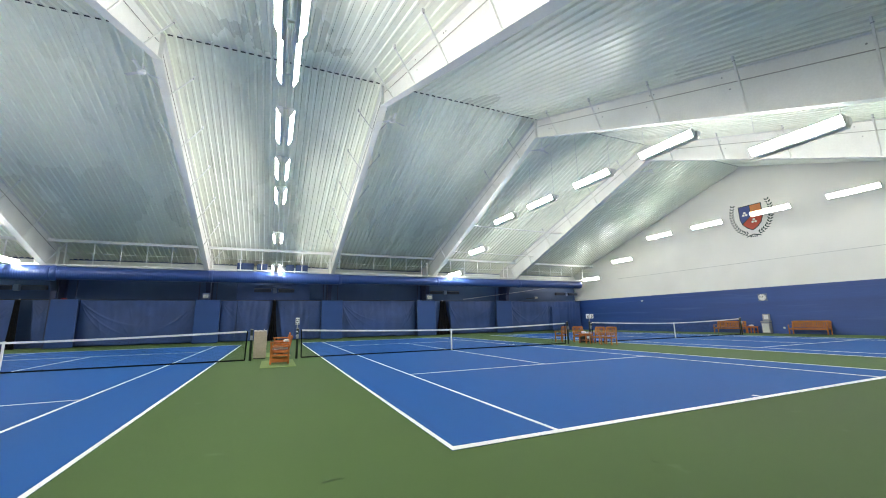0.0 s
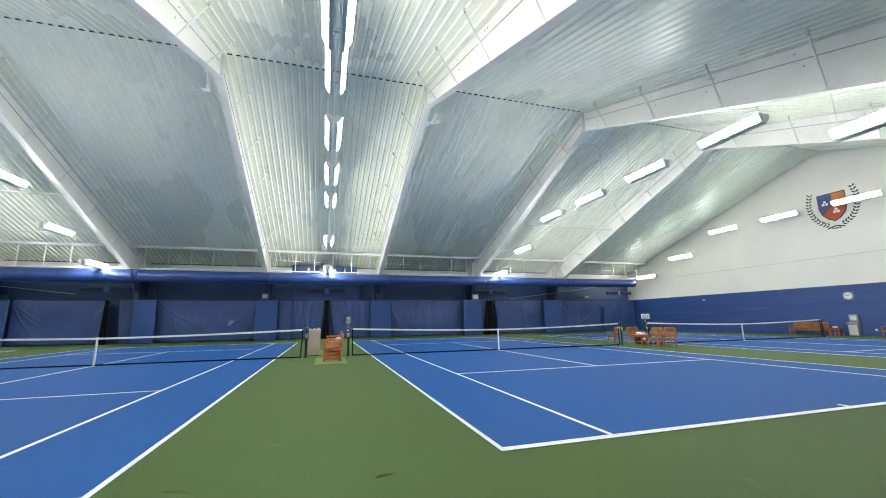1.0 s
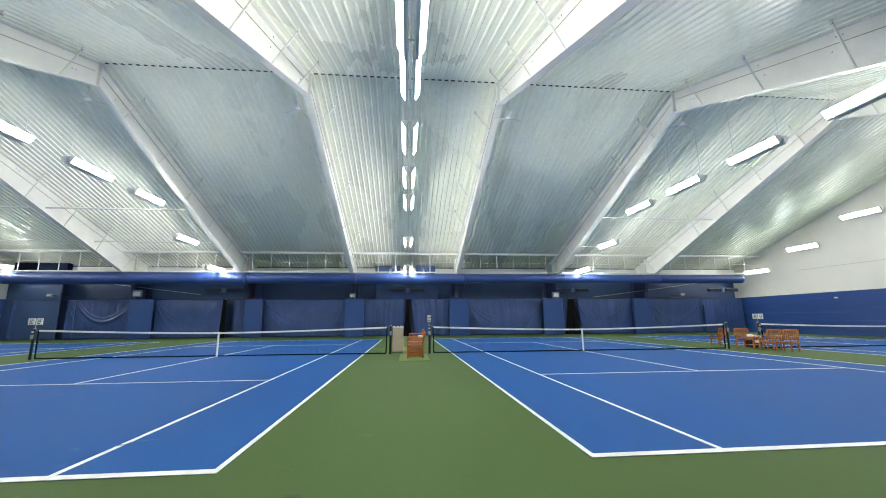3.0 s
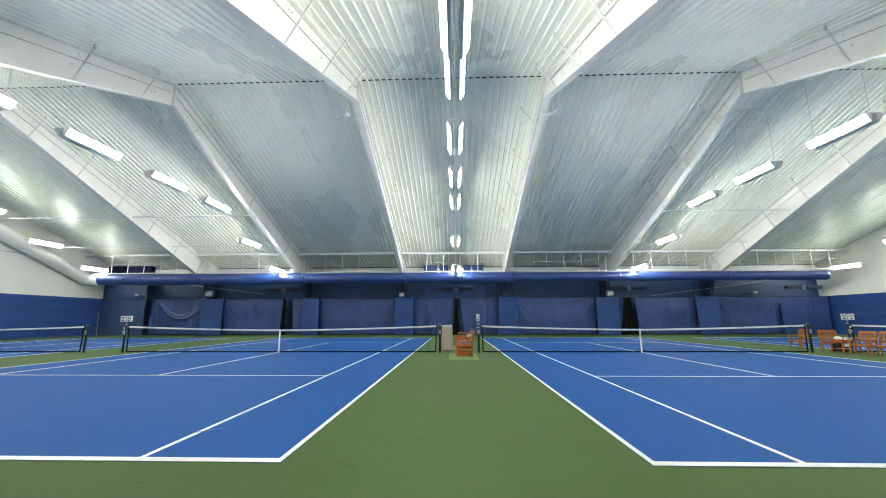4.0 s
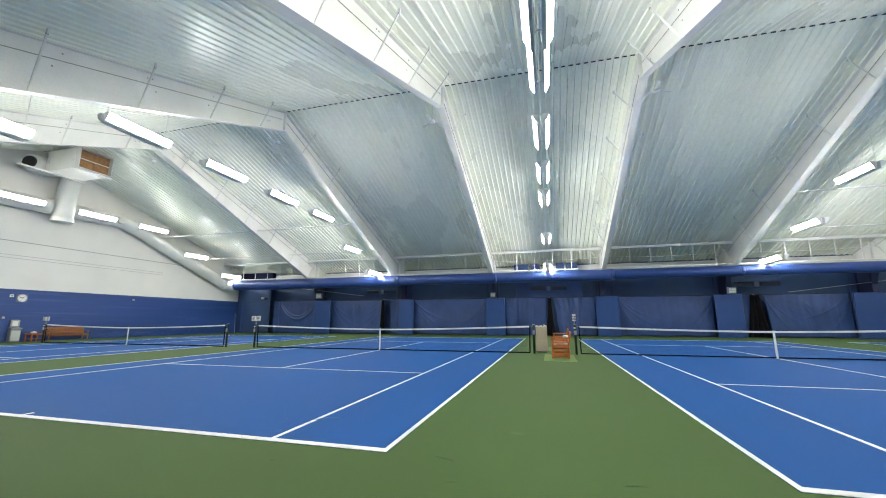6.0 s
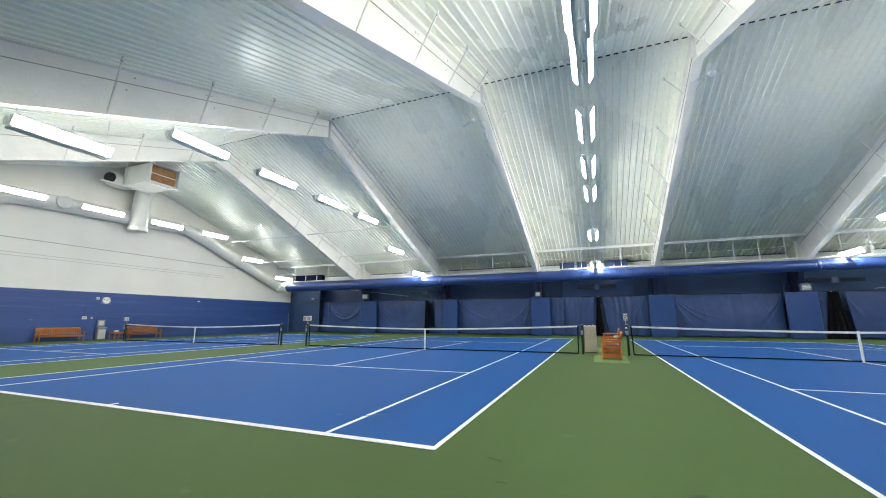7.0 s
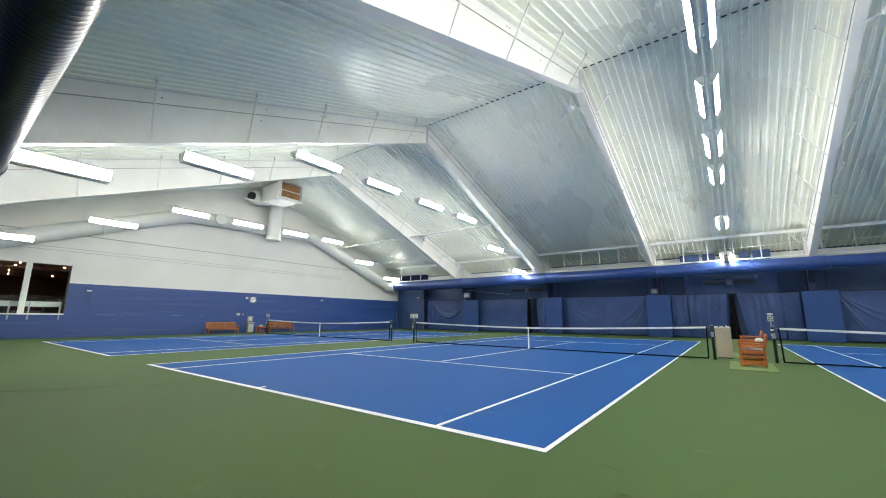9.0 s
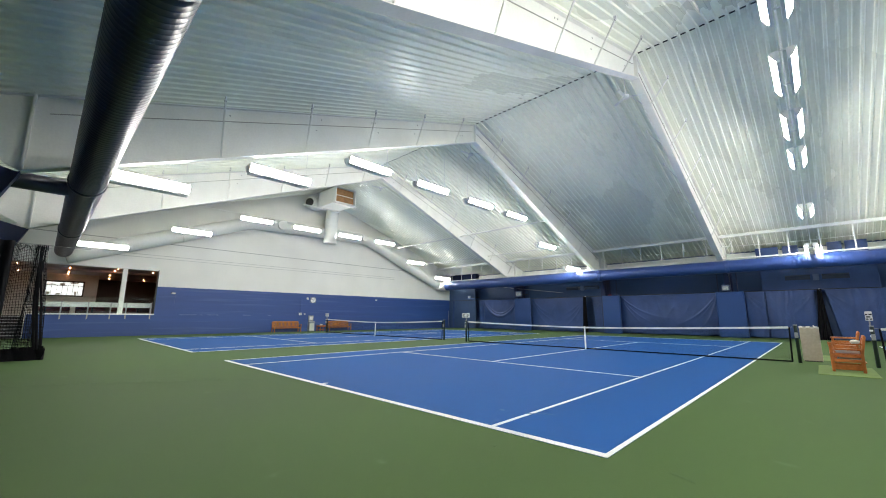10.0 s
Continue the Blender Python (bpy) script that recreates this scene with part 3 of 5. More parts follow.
def curtain(x0, x1, seed, lean0=0.0, lean1=0.0, swag=0.0, pleat=0.0):
    """A hanging vinyl sheet with tension folds from its top corners; lean moves its lower corners along x."""
    rng = random.Random(seed)
    ph = [rng.uniform(0, 6.28) for _ in range(6)]
    w, h = x1 - x0, CUR_TOP - 0.06
    n0, n1 = rng.uniform(14, 19), rng.uniform(14, 19)

    def fold(a, at, wide):
        """A sharp crease with one steep and one long flank."""
        q = (a - at) / wide
        return math.exp(-abs(q) * (2.6 if q < 0 else 1.1)) if abs(q) < 6 else 0.0

    creases = [[(rng.uniform(0.85, 1.45), rng.uniform(0.022, 0.04), rng.uniform(0.5, 1.0), rng.uniform(0.9, 2.6)) for _ in range(0 if swag else 5)] for _ in range(2)]
    dents = [(rng.uniform(0.1, 0.9), rng.uniform(0.15, 0.8), rng.uniform(-0.7, 0.7), rng.uniform(0.2, 0.5)) for _ in range(int(2 + 1.4 * w))]

    def place(u, v):
        hem = 0.05 * math.sin(2.3 * u * w + ph[1]) + 0.03 * math.sin(5.1 * u * w + ph[2])
        d = v * (h - max(0.0, hem) * v)
        z = CUR_TOP - d - 0.02 * abs(math.sin(u * w * 2.9)) * (1 - v) ** 6
        x = x0 + u * w + (lean0 * (1 - u) + lean1 * u) * v
        y = 0.0
        # tension folds sweep in an arc from both upper corners
        k = 0.075 if w > 3 else 0.03
        for side, uu in ((0, u * w), (1, (1 - u) * w)):
            r = math.hypot(uu, d)
            a = math.atan2(d, uu + 0.02) + 0.10 * r
            for at, wide, tall, far in creases[side]:
                y += k * tall * fold(a, at, wide) * min(1, r * 1.6) * math.exp(-(r / far) ** 2)
        # slack belly, long drapes and short dents
        y += (0.05 if w > 3 else 0.01) * math.sin(math.pi * u) * math.sin(math.pi * min(1, v * 1.1)) * math.sin(3.3 * v + ph[3])
        q = u * w + 0.06 * math.sin(2.0 * d + ph[4])
        y += (0.016 + pleat) * math.sin(q * 5.2 + ph[2] + 0.9 * math.sin(2.1 * q + ph[3])) * (0.35 + 0.65 * v)
        y += (0.003 + 0.4 * pleat) * math.sin(q * 13.0 + ph[5] + 1.3 * math.sin(3.1 * q + ph[0])) * (1 - 0.4 * v)
        y += 0.012 * max(0.0, math.sin(q * 7.3 + ph[0])) ** 3 * math.exp(-d * 1.6)
        for du, dv, tilt, ln in dents:
            p0, p1 = (u - du) * w, d - dv * h
            across, along = p0 * math.cos(tilt) - p1 * math.sin(tilt), p0 * math.sin(tilt) + p1 * math.cos(tilt)
            if abs(along) < 3 * ln and abs(across) < 0.3:
                y += 0.016 * math.exp(-(along / ln) ** 2 - abs(across) / 0.05)
        if swag:
            sag = 1.66 * (4 * u * (1 - u)) ** 0.9 + 0.05
            y += swag * (math.exp(-((d - sag) / 0.13) ** 2) + 0.5 * math.exp(-((d - sag + 0.28) / 0.07) ** 2)) * min(1, 5 * u, 5 * (1 - u))
            y += 0.03 * math.exp(-((abs(u - 0.5) - 0.22) * w / 0.03) ** 2) * (0.35 < d < 1.1)
        return (x, CUR_Y - y, z)
    sh = Shape().sheet(max(14, int(w / 0.04)), 72, place)
    ob = new("curtain", sh.mesh("curtain", M_CURTAIN, True))
    mod = ob.modifiers.new("thickness", "SOLIDIFY")
    mod.thickness = 0.006
    return tagged(ob, "creased navy vinyl curtain hung from a cable", "curtain", "wall curtains")


spans = [(-32.2, -31.5, 0, -0.2, 0, 0.06), (-28.3, -27.72, 0, 0.1, 0, 0.05), (-27.7, -23.4, 0.1, 0, 0.11, 0), (-21.75, -16.5, 0, 0, 0, 0), (-15.85, -14.7, 0.3, 0, 0, 0.01), (-13.45, -6.9, 0, 0, 0, 0), (-5.3, -4.3, 0, 0, 0, 0.015),
         (-4.25, -1.92, 0, -0.06, 0, 0.045), (-1.45, 0.86, 0.45, 0, 0, 0.035), (0.84, 1.76, 0.12, 0, 0, 0.02), (3.45, 9.95, 0, 0, 0, 0), (11.55, 12.55, 0, 0.2, 0, 0.02), (13.25, 18.2, 0.25, 0, 0, 0),
         (19.75, 24.75, 0, 0, 0, 0), (24.7, 29.0, 0, 0, 0, 0.012)]
for i, (x0, x1, l0, l1, sw, pl) in enumerate(spans):
    curtain(x0, x1, i + 3, l0, l1, sw, pl)

# ---- nets ----
def tennis_net(x, gap_a, gap_b):
    """A net across the court whose far sideline is at x; posts stand a metre outside the sidelines."""
    net = thing("tennis_net", "black tennis net with white headband between dark green posts", "tennis net", group="tennis nets")
    a, b = x - 10.97 - gap_a, x + gap_b
    mid = x - 5.485

    def top(u):
        return 0.905 + 0.155 * (abs(u - mid) / (b - mid)) ** 1.6
    for p in (a, b):
        post = part("post", Shape().tube([(p, 0, 0.0), (p, 0, 1.06), (p, 0, 1.08), (p, 0, 1.09)], [0.045, 0.045, 0.04, 0.02], 12), M_POST, net, "dark green round steel post", True)
        part("cap", Shape().tube([(p, 0, 1.085), (p, 0, 1.11)], 0.05, 12), M_GREY, post, "grey metal cap")
        s = 1 if p == a else -1
        part("winch", Shape().soft(p - 0.04, p + 0.04, -0.10, -0.04, 0.72, 0.88, 0.01), M_GREY, post, "grey crank housing")
        part("side_rod", Shape().tube([(p + s * 0.17, 0, 0.03), (p + s * 0.14, 0, 1.03)], 0.022, 8), M_NET, net, "black side rod")
    na, nb = a + 0.16, b - 0.16
    n = 44
    xs = [na + (nb - na) * i / n for i in range(n + 1)]
    rings = [p for u in xs for p in ((u, -0.012, top(u)), (u, 0.012, top(u)), (u, 0.012, top(u) - 0.062), (u, -0.012, top(u) - 0.062))]
    sides = [(4 * i + k, 4 * i + (k + 1) % 4, 4 * i + 4 + (k + 1) % 4, 4 * i + 4 + k) for i in range(n) for k in range(4)]
    band = Shape()
    band.add(rings, sides + [(3, 2, 1, 0), (4 * n, 4 * n + 1, 4 * n + 2, 4 * n + 3)])
    part("headband", band, M_BAND, net, "white canvas headband")
    part("centre_strap", Shape().box(mid - 0.027, mid + 0.027, -0.016, 0.016, 0.006, 0.92), M_BAND, net, "white centre strap")
    part("cable", Shape().tube([(a, 0, 1.05), (na, 0, top(na) - 0.03)], 0.006, 6), M_GREY, net)
    part("cable", Shape().tube([(b, 0, 1.05), (nb, 0, top(nb) - 0.03)], 0.006, 6), M_GREY, net)
    part("lower_band", Shape().box(na, nb, -0.006, 0.006, 0.012, 0.055), M_NET, net, "black lower edge band")
    cord = Shape()
    step = 0.045
    k = int((nb - na) / step)
    for i in range(k + 1):
        u = na + i * step
        cord.box(u - 0.0008, u + 0.0008, -0.0008, 0.0008, 0.05, top(u) - 0.06)
    z = 0.07
    while z < 1.0:
        for u, w in zip(xs, xs[1:]):
            if z < min(top(u), top(w)) - 0.05:
                cord.box(u, w, -0.0008, 0.0008, z - 0.0008, z + 0.0008)
        z += step
    part("netting", cord, M_NET, net, "fine black netting", kind="stuff")
    return net


for x, gap_a, gap_b in zip(COURTS, (0.93, 0.964, 0.862, 0.996), (0.941, 1.01, 0.993, 0.95)):
    tennis_net(x, gap_a, gap_b)


def scoreboard(x, wide):
    sb = thing("score_sign", "small white score cards on a stem above a net post", "score sign", group="score signs")
    part("stem", Shape().tube([(x, 0.03, 0.80), (x, 0.03, 1.26)], 0.016, 8), M_GREY, sb)
    part("clamp", Shape().soft(x - 0.035, x + 0.035, -0.06, 0.06, 0.95, 1.0, 0.01), M_WHITE, sb, "white clamp")
    part("clamp", Shape().soft(x - 0.035, x + 0.035, -0.06, 0.06, 0.80, 0.85, 0.01), M_WHITE, sb, "white clamp")
    n = 2 if wide else 1
    hw = 0.115 if wide else 0.068
    for i in range(n):
        cx = x + (i - (n - 1) / 2) * 0.265
        card = part("card", Shape().soft(cx - hw, cx + hw, -0.01, 0.02, 1.24, 1.47 if n == 2 else 1.49, 0.006), M_WHITE, sb, "white score card with dark marks")
        for k, zz in enumerate((1.285, 1.345, 1.41)):
            for w0, w1 in (((-0.062, -0.012), (0.008, 0.058)), ((-0.055, 0.03),), ((-0.062, -0.02), (0.0, 0.062)))[(k + i) % 3]:
                part("bar", Shape().box(cx + w0, cx + w1, -0.016, -0.011, zz - 0.018, zz + 0.016), M_BLACK, card, "black mark")


for x, wide in ((-0.88, False), (-15.37, True), (-29.81, True), (13.51, True)):
    scoreboard(x, wide)


# ---- wooden furniture ----
def bar(parent, name, x0, x1, y0, y1, z0, z1, c=0.008, turn=None, mat=M_WOOD):
    return part(name, Shape().soft(x0, x1, y0, y1, z0, z1, c, 0, turn), mat, parent)


def armchair(at, group, width=0.62, size=0.92, mat=M_TEAK, closed=False):
    """Slatted armchair that faces -y, its base at the origin."""
    ch = thing("armchair", "orange teak slatted garden armchair on the floor", "chair", None, group)
    h = width / 2
    lean = pose(0, 0.22, 0.40, -11, 0, 0) @ pose(0, -0.22, -0.40)
    low = 0.09 if closed else 0.0
    for s in (-1, 1):
        x0, x1 = sorted((s * h, s * (h - 0.055)))
        bar(ch, "leg", x0, x1, -0.30, -0.245, 0, 0.62, mat=mat)
        bar(ch, "leg", x0, x1, 0.20, 0.255, 0, 0.50, mat=mat)
        bar(ch, "back_post", x0, x1, 0.20, 0.25, 0.42, 0.92 - low, 0.012, lean, mat=mat)
        bar(ch, "side_rail", x0 + 0.01, x1 - 0.01, -0.245, 0.20, 0.33, 0.40, mat=mat)
        for z, tall in ((0.05, 0.11), (0.22, 0.07), (0.49, 0.04)) if closed else ():
            bar(ch, "side_rail", x0 + 0.012, x1 - 0.012, -0.245, 0.22, z, z + tall, mat=mat)
        part("arm", Shape().prism([(x0 - 0.02, -0.36 + 0.5 * low), (x1 + 0.02, -0.36 + 0.5 * low), (x1 + 0.015, 0.27), (x0 - 0.015, 0.27)], "z", 0.62, 0.65), mat, ch)
    bar(ch, "front_rail", -h + 0.055, h - 0.055, -0.29, -0.255, 0.33, 0.40, mat=mat)
    bar(ch, "rear_rail", -h + 0.055, h - 0.055, 0.21, 0.245, 0.33, 0.40, mat=mat)
    seat = Shape().soft(-h + 0.01, h - 0.01, -0.038, 0.038, -0.011, 0.011, 0.005).mesh("seat_slat", mat)
    for i in range(6):
        part("seat_slat", seat, None, ch).matrix_basis = pose(0, -0.265 + i * 0.092, 0.412 - 0.004 * i)
    bar(ch, "top_rail", -h + 0.05, h - 0.05, 0.205, 0.24, 0.86 - low, 0.94 - low, 0.012, lean, mat=mat)
    bar(ch, "lower_rail", -h + 0.05, h - 0.05, 0.21, 0.24, 0.47, 0.52, 0.008, lean, mat=mat)
    slat = Shape().soft(-0.024, 0.024, 0.217, 0.232, 0.51, 0.87 - low, 0.004, 0, lean).mesh("back_slat", mat)
    n = 7
    for i in range(n):
        part("back_slat", slat, None, ch).location.x = -h + 0.09 + (width - 0.18) * i / (n - 1)
    ch.matrix_basis = at @ Matrix.Scale(size, 4)
    return ch


def bench(at, length):
    """Slatted bench that faces -y, its base at the origin."""
    be = thing("bench", "long orange teak slatted bench with armrests against a blue wall", "bench", None, "wall benches")
    h = length / 2
    lean = pose(0, 0.22, 0.40, -10, 0, 0) @ pose(0, -0.22, -0.40)
    for x in (-h, h - 0.06):
        bar(be, "leg", x, x + 0.06, -0.30, -0.24, 0, 0.62, mat=M_TEAK)
        bar(be, "leg", x, x + 0.06, 0.20, 0.26, 0, 0.50, mat=M_TEAK)
        bar(be, "back_post", x, x + 0.06, 0.20, 0.25, 0.42, 0.90, 0.012, lean, mat=M_TEAK)
        bar(be, "side_rail", x + 0.01, x + 0.05, -0.24, 0.20, 0.32, 0.40, mat=M_TEAK)
        bar(be, "arm", x - 0.01, x + 0.07, -0.36, 0.27, 0.62, 0.65, 0.012, mat=M_TEAK)
    bar(be, "front_rail", -h + 0.06, h - 0.06, -0.29, -0.255, 0.32, 0.40, mat=M_TEAK)
    bar(be, "rear_rail", -h + 0.06, h - 0.06, 0.21, 0.245, 0.32, 0.40, mat=M_TEAK)
    seat = Shape().soft(-h + 0.01, h - 0.01, -0.038, 0.038, -0.011, 0.011, 0.005).mesh("seat_slat", M_TEAK)
    for i in range(6):
        part("seat_slat", seat, None, be).matrix_basis = pose(0, -0.265 + i * 0.092, 0.412 - 0.004 * i)
    bar(be, "top_rail", -h + 0.05, h - 0.05, 0.205, 0.245, 0.84, 0.93, 0.012, lean, mat=M_TEAK)
    bar(be, "lower_rail", -h + 0.05, h - 0.05, 0.21, 0.24, 0.46, 0.51, 0.008, lean, mat=M_TEAK)
    slat = Shape().soft(-0.046, 0.046, 0.217, 0.233, 0.50, 0.85, 0.004, 0, lean).mesh("back_slat", M_TEAK)
    n = int(length / 0.125)
    for i in range(n):
        part("back_slat", slat, None, be).location.x = -h + 0.12 + (length - 0.24) * i / (n - 1)
    be.matrix_basis = at @ Matrix.Scale(0.91, 4)
    return be


def side_table(at, group, w=0.55):
    ta = thing("side_table", "low orange teak table between seats", "table", None, group)
    h = w / 2
    for sx in (-1, 1):
        for sy in (-1, 1):
            x0, x1 = sorted((sx * h, sx * (h - 0.055)))
            y0, y1 = sorted((sy * h, sy * (h - 0.055)))
            bar(ta, "leg", x0, x1, y0, y1, 0, 0.50)
        x0, x1 = sorted((sx * (h - 0.01), sx * (h - 0.04)))
        bar(ta, "apron", x0, x1, -h + 0.055, h - 0.055, 0.42, 0.49)
        bar(ta, "apron", -h + 0.055, h - 0.055, x0, x1, 0.42, 0.49)
    top = Shape().soft(-h - 0.03, h + 0.03, -0.045, 0.045, -0.012, 0.012, 0.005).mesh("top_slat", M_WOOD)
    for i in range(6):
        part("top_slat", top, None, ta).matrix_basis = pose(0, -h + 0.02 + i * (w - 0.04) / 5, 0.513)
    bar(ta, "shelf", -h + 0.03, h - 0.03, -h + 0.03, h - 0.03, 0.15, 0.17)
    ta.matrix_basis = at @ Matrix.Scale(0.92, 4)
    return ta


def towel(at, w, d, t, seed, label="crumpled white towel lying on wood"):
    rng = random.Random(seed)
    bm = bmesh.new()
    bmesh.ops.create_icosphere(bm, subdivisions=3, radius=0.5)
    off = Vector((rng.uniform(0, 9), rng.uniform(0, 9), 0))
    for v in bm.verts:
        k = 1 + 0.28 * noise.noise(v.co * 4 + off) + 0.12 * noise.noise(v.co * 11 + off)
        v.co = Vector((v.co.x * w * k, v.co.y * d * k, max((v.co.z * k + 0.42) * t, 0.0)))
    me = bpy.data.meshes.new("towel")
    bm.to_mesh(me)
    bm.free()
    me.materials.append(M_CLOTH)
    me.polygons.foreach_set("use_smooth", [True] * len(me.polygons))
    ob = new("towel", me)
    ob.matrix_basis = at
    return tagged(ob, label, "towel", "towels")


# umpire's corner in the middle aisle
CH = (-1.42, -1.62)
for x, y in ((CH[0] - 0.03, CH[1]), (CH[0] + 0.08, 2.6)):
    armchair(pose(x, y, 0.014, 0, 0, -90), "aisle chair", 0.62, 1.05, M_WOOD, True)
for y0, y1 in ((-2.8, -0.35), (1.25, 3.7)):
    tagged(new("floor_mat", Shape().soft(-2.02, -1.0, y0, y1, 0.0, 0.012, 0.004).mesh("floor_mat", M_MAT)), "thin yellow-green mat lying under the chair", "mat", "aisle mats")
towel(pose(CH[0] + 0.12, CH[1] - 0.28, 0.697), 0.17, 0.12, 0.10, 2)
stack = thing("magazine_stack", "stack of white magazines on the chair seat", "magazines")
for i in range(4):
    part("magazine", Shape().soft(-0.22, 0.20, -0.16, 0.16, 0.0, 0.022, 0.003), M_CLOTH if i % 2 else M_WHITE, stack).matrix_basis = pose(CH[0] - 0.02 * i, CH[1] + 0.01, 0.458 + i * 0.0235, 0, 0, 5 * (i % 3) - 4)
low = thing("folded_towels", "folded white towels stowed under the chair seat", "towels")
for i in range(3):
    part("towel", Shape().soft(-0.24, 0.18, -0.20, 0.20, 0.0, 0.034, 0.012), M_CLOTH, low).matrix_basis = pose(CH[0] + 0.02 * i, CH[1] - 0.02, 0.262 + i * 0.036, 0, 0, 3 * i - 3)
part("shelf", Shape().soft(-0.27, 0.27, -0.29, 0.29, 0.0, 0.016, 0.004), M_WOOD, low, "orange wooden shelf board").matrix_basis = pose(CH[0], CH[1], 0.245)
bin_ = thing("waste_bin", "tall beige board bin standing beside a net post", "bin")
bx, by = -2.13, 0.92
body = Shape()
for a in ((bx - 0.22, bx + 0.22, by - 0.22, by - 0.20), (bx - 0.22, bx + 0.22, by + 0.20, by + 0.22), (bx - 0.22, bx - 0.20, by - 0.20, by + 0.20), (bx + 0.20, bx + 0.22, by - 0.20, by + 0.20)):
    body.box(*a, 0.03, 1.03)
body.box(bx - 0.20, bx + 0.20, by - 0.20, by + 0.20, 0.03, 0.06)
part("body", body, M_CARD, bin_)
part("plinth", Shape().box(bx - 0.20, bx + 0.20, by - 0.20, by + 0.20, 0.0, 0.03), M_BLACK, bin_)
part("liner", Shape().sheet(10, 2, lambda u, v: (bx - 0.225 + 0.45 * u, by - 0.226 + 0.02 * v, 1.0 + 0.05 * v + 0.012 * math.sin(17 * u))), M_WHITE, bin_, "white liner edge")
part("panel", Shape().box(bx - 0.13, bx + 0.13, by - 0.226, by - 0.221, 0.08, 0.30), M_CARD, bin_, "lower vent panel")
for i in range(5):
    part("slot", Shape().box(bx - 0.11 + i * 0.05, bx - 0.09 + i * 0.05, by - 0.230, by - 0.227, 0.10, 0.27), M_CARD, bin_)
part("handle", Shape().soft(bx + 0.10, bx + 0.13, by - 0.15, by - 0.12, 1.0, 1.09, 0.006), M_WHITE, bin_, "small white lid handle")

# chairs and table in the aisle beside the east court
G = "chairs in the side aisle"
armchair(pose(13.05, 1.72, 0, 0, 0, -84), G, 0.62, 0.89)
armchair(pose(13.42, 0.82, 0, 0, 0, -36), G, 0.62, 0.89)
armchair(pose(13.10, -0.82, 0, 0, 0, -78), G, 0.62, 0.89)
armchair(pose(13.04, -1.60, 0, 0, 0, -76), G, 0.62, 0.9)
side_table(pose(13.12, -0.02, 0), "aisle table")
towel(pose(13.05, 0.05, 0.486), 0.22, 0.25, 0.13, 11)
bag = thing("equipment_bag", "dark bag with a white flap on the floor", "bag")
part("body", Shape().soft(13.36, 13.74, 0.34, 0.74, 0.0, 0.36, 0.06), M_BLACK, bag)
part("flap", Shape().soft(13.40, 13.70, 0.325, 0.338, 0.20, 0.31, 0.005), M_CLOTH, bag, "white flap")
part("strap", Shape().tube([(13.42, 0.54, 0.35), (13.46, 0.54, 0.44), (13.64, 0.54, 0.44), (13.68, 0.54, 0.35)], 0.014, 6), M_BLACK, bag)
towel(pose(13.25, -0.12, 0.486), 0.2, 0.2, 0.09, 12)

# benches, tables and fountains along the gable walls
bench(pose(XE - 0.42, -2.45, 0, 0, 0, -90), 2.15)
bench(pose(XE - 0.42, 2.18, 0, 0, 0, -90), 2.15)
side_table(pose(XE - 0.45, 0.70, 0), "wall tables", 0.50)
towel(pose(XE - 0.47, 0.73, 0.486), 0.2, 0.28, 0.12, 21)
bench(pose(XW + 0.42, -2.02, 0, 0, 0, 90), 2.38)
bench(pose(XW + 0.42, 2.66, 0, 0, 0, 90), 2.38)
side_table(pose(XW + 0.47, 0.98, 0), "wall tables", 0.66)
towel(pose(XW + 0.5, 0.90, 0.486), 0.2, 0.28, 0.12, 22)


def fountain(at):
    """Drinking fountain against a wall at +y, its base at the origin."""
    fo = thing("drinking_fountain", "grey steel drinking fountain with a tall back panel on a wall", "drinking fountain", None, "drinking fountains")
    part("cabinet", Shape().soft(-0.24, 0.24, -0.14, 0.16, 0.02, 0.72, 0.02), M_GREY, fo)
    part("front_panel", Shape().soft(-0.20, 0.20, -0.155, -0.142, 0.08, 0.66, 0.006), M_COUNTER, fo, "pale front panel")
    part("basin", Shape().prism([(-0.20, 0.74), (0.16, 0.74), (0.16, 0.86), (-0.14, 0.82), (-0.20, 0.79)], "x", -0.25, 0.25), M_GREY, fo, "steel basin")
    part("back_panel", Shape().soft(-0.22, 0.22, 0.06, 0.16, 0.88, 1.30, 0.02), M_GREY, fo, "grey back panel")
    part("spout", Shape().tube([(0.06, 0.0, 0.84), (0.06, 0.0, 0.91), (0.04, -0.05, 0.93)], 0.014, 8), M_GREY, fo)
    part("recess", Shape().box(-0.13, 0.13, 0.055, 0.062, 0.95, 1.22), M_LIP, fo)
    part("foot", Shape().box(-0.2, 0.2, -0.1, 0.14, 0.0, 0.02), M_BLACK, fo)
    fo.matrix_basis = at
    return fo


fountain(pose(XE - 0.17, -0.05, 0, 0, 0, -90))
fountain(pose(XW + 0.17, 0.16, 0, 0, 0, 90))


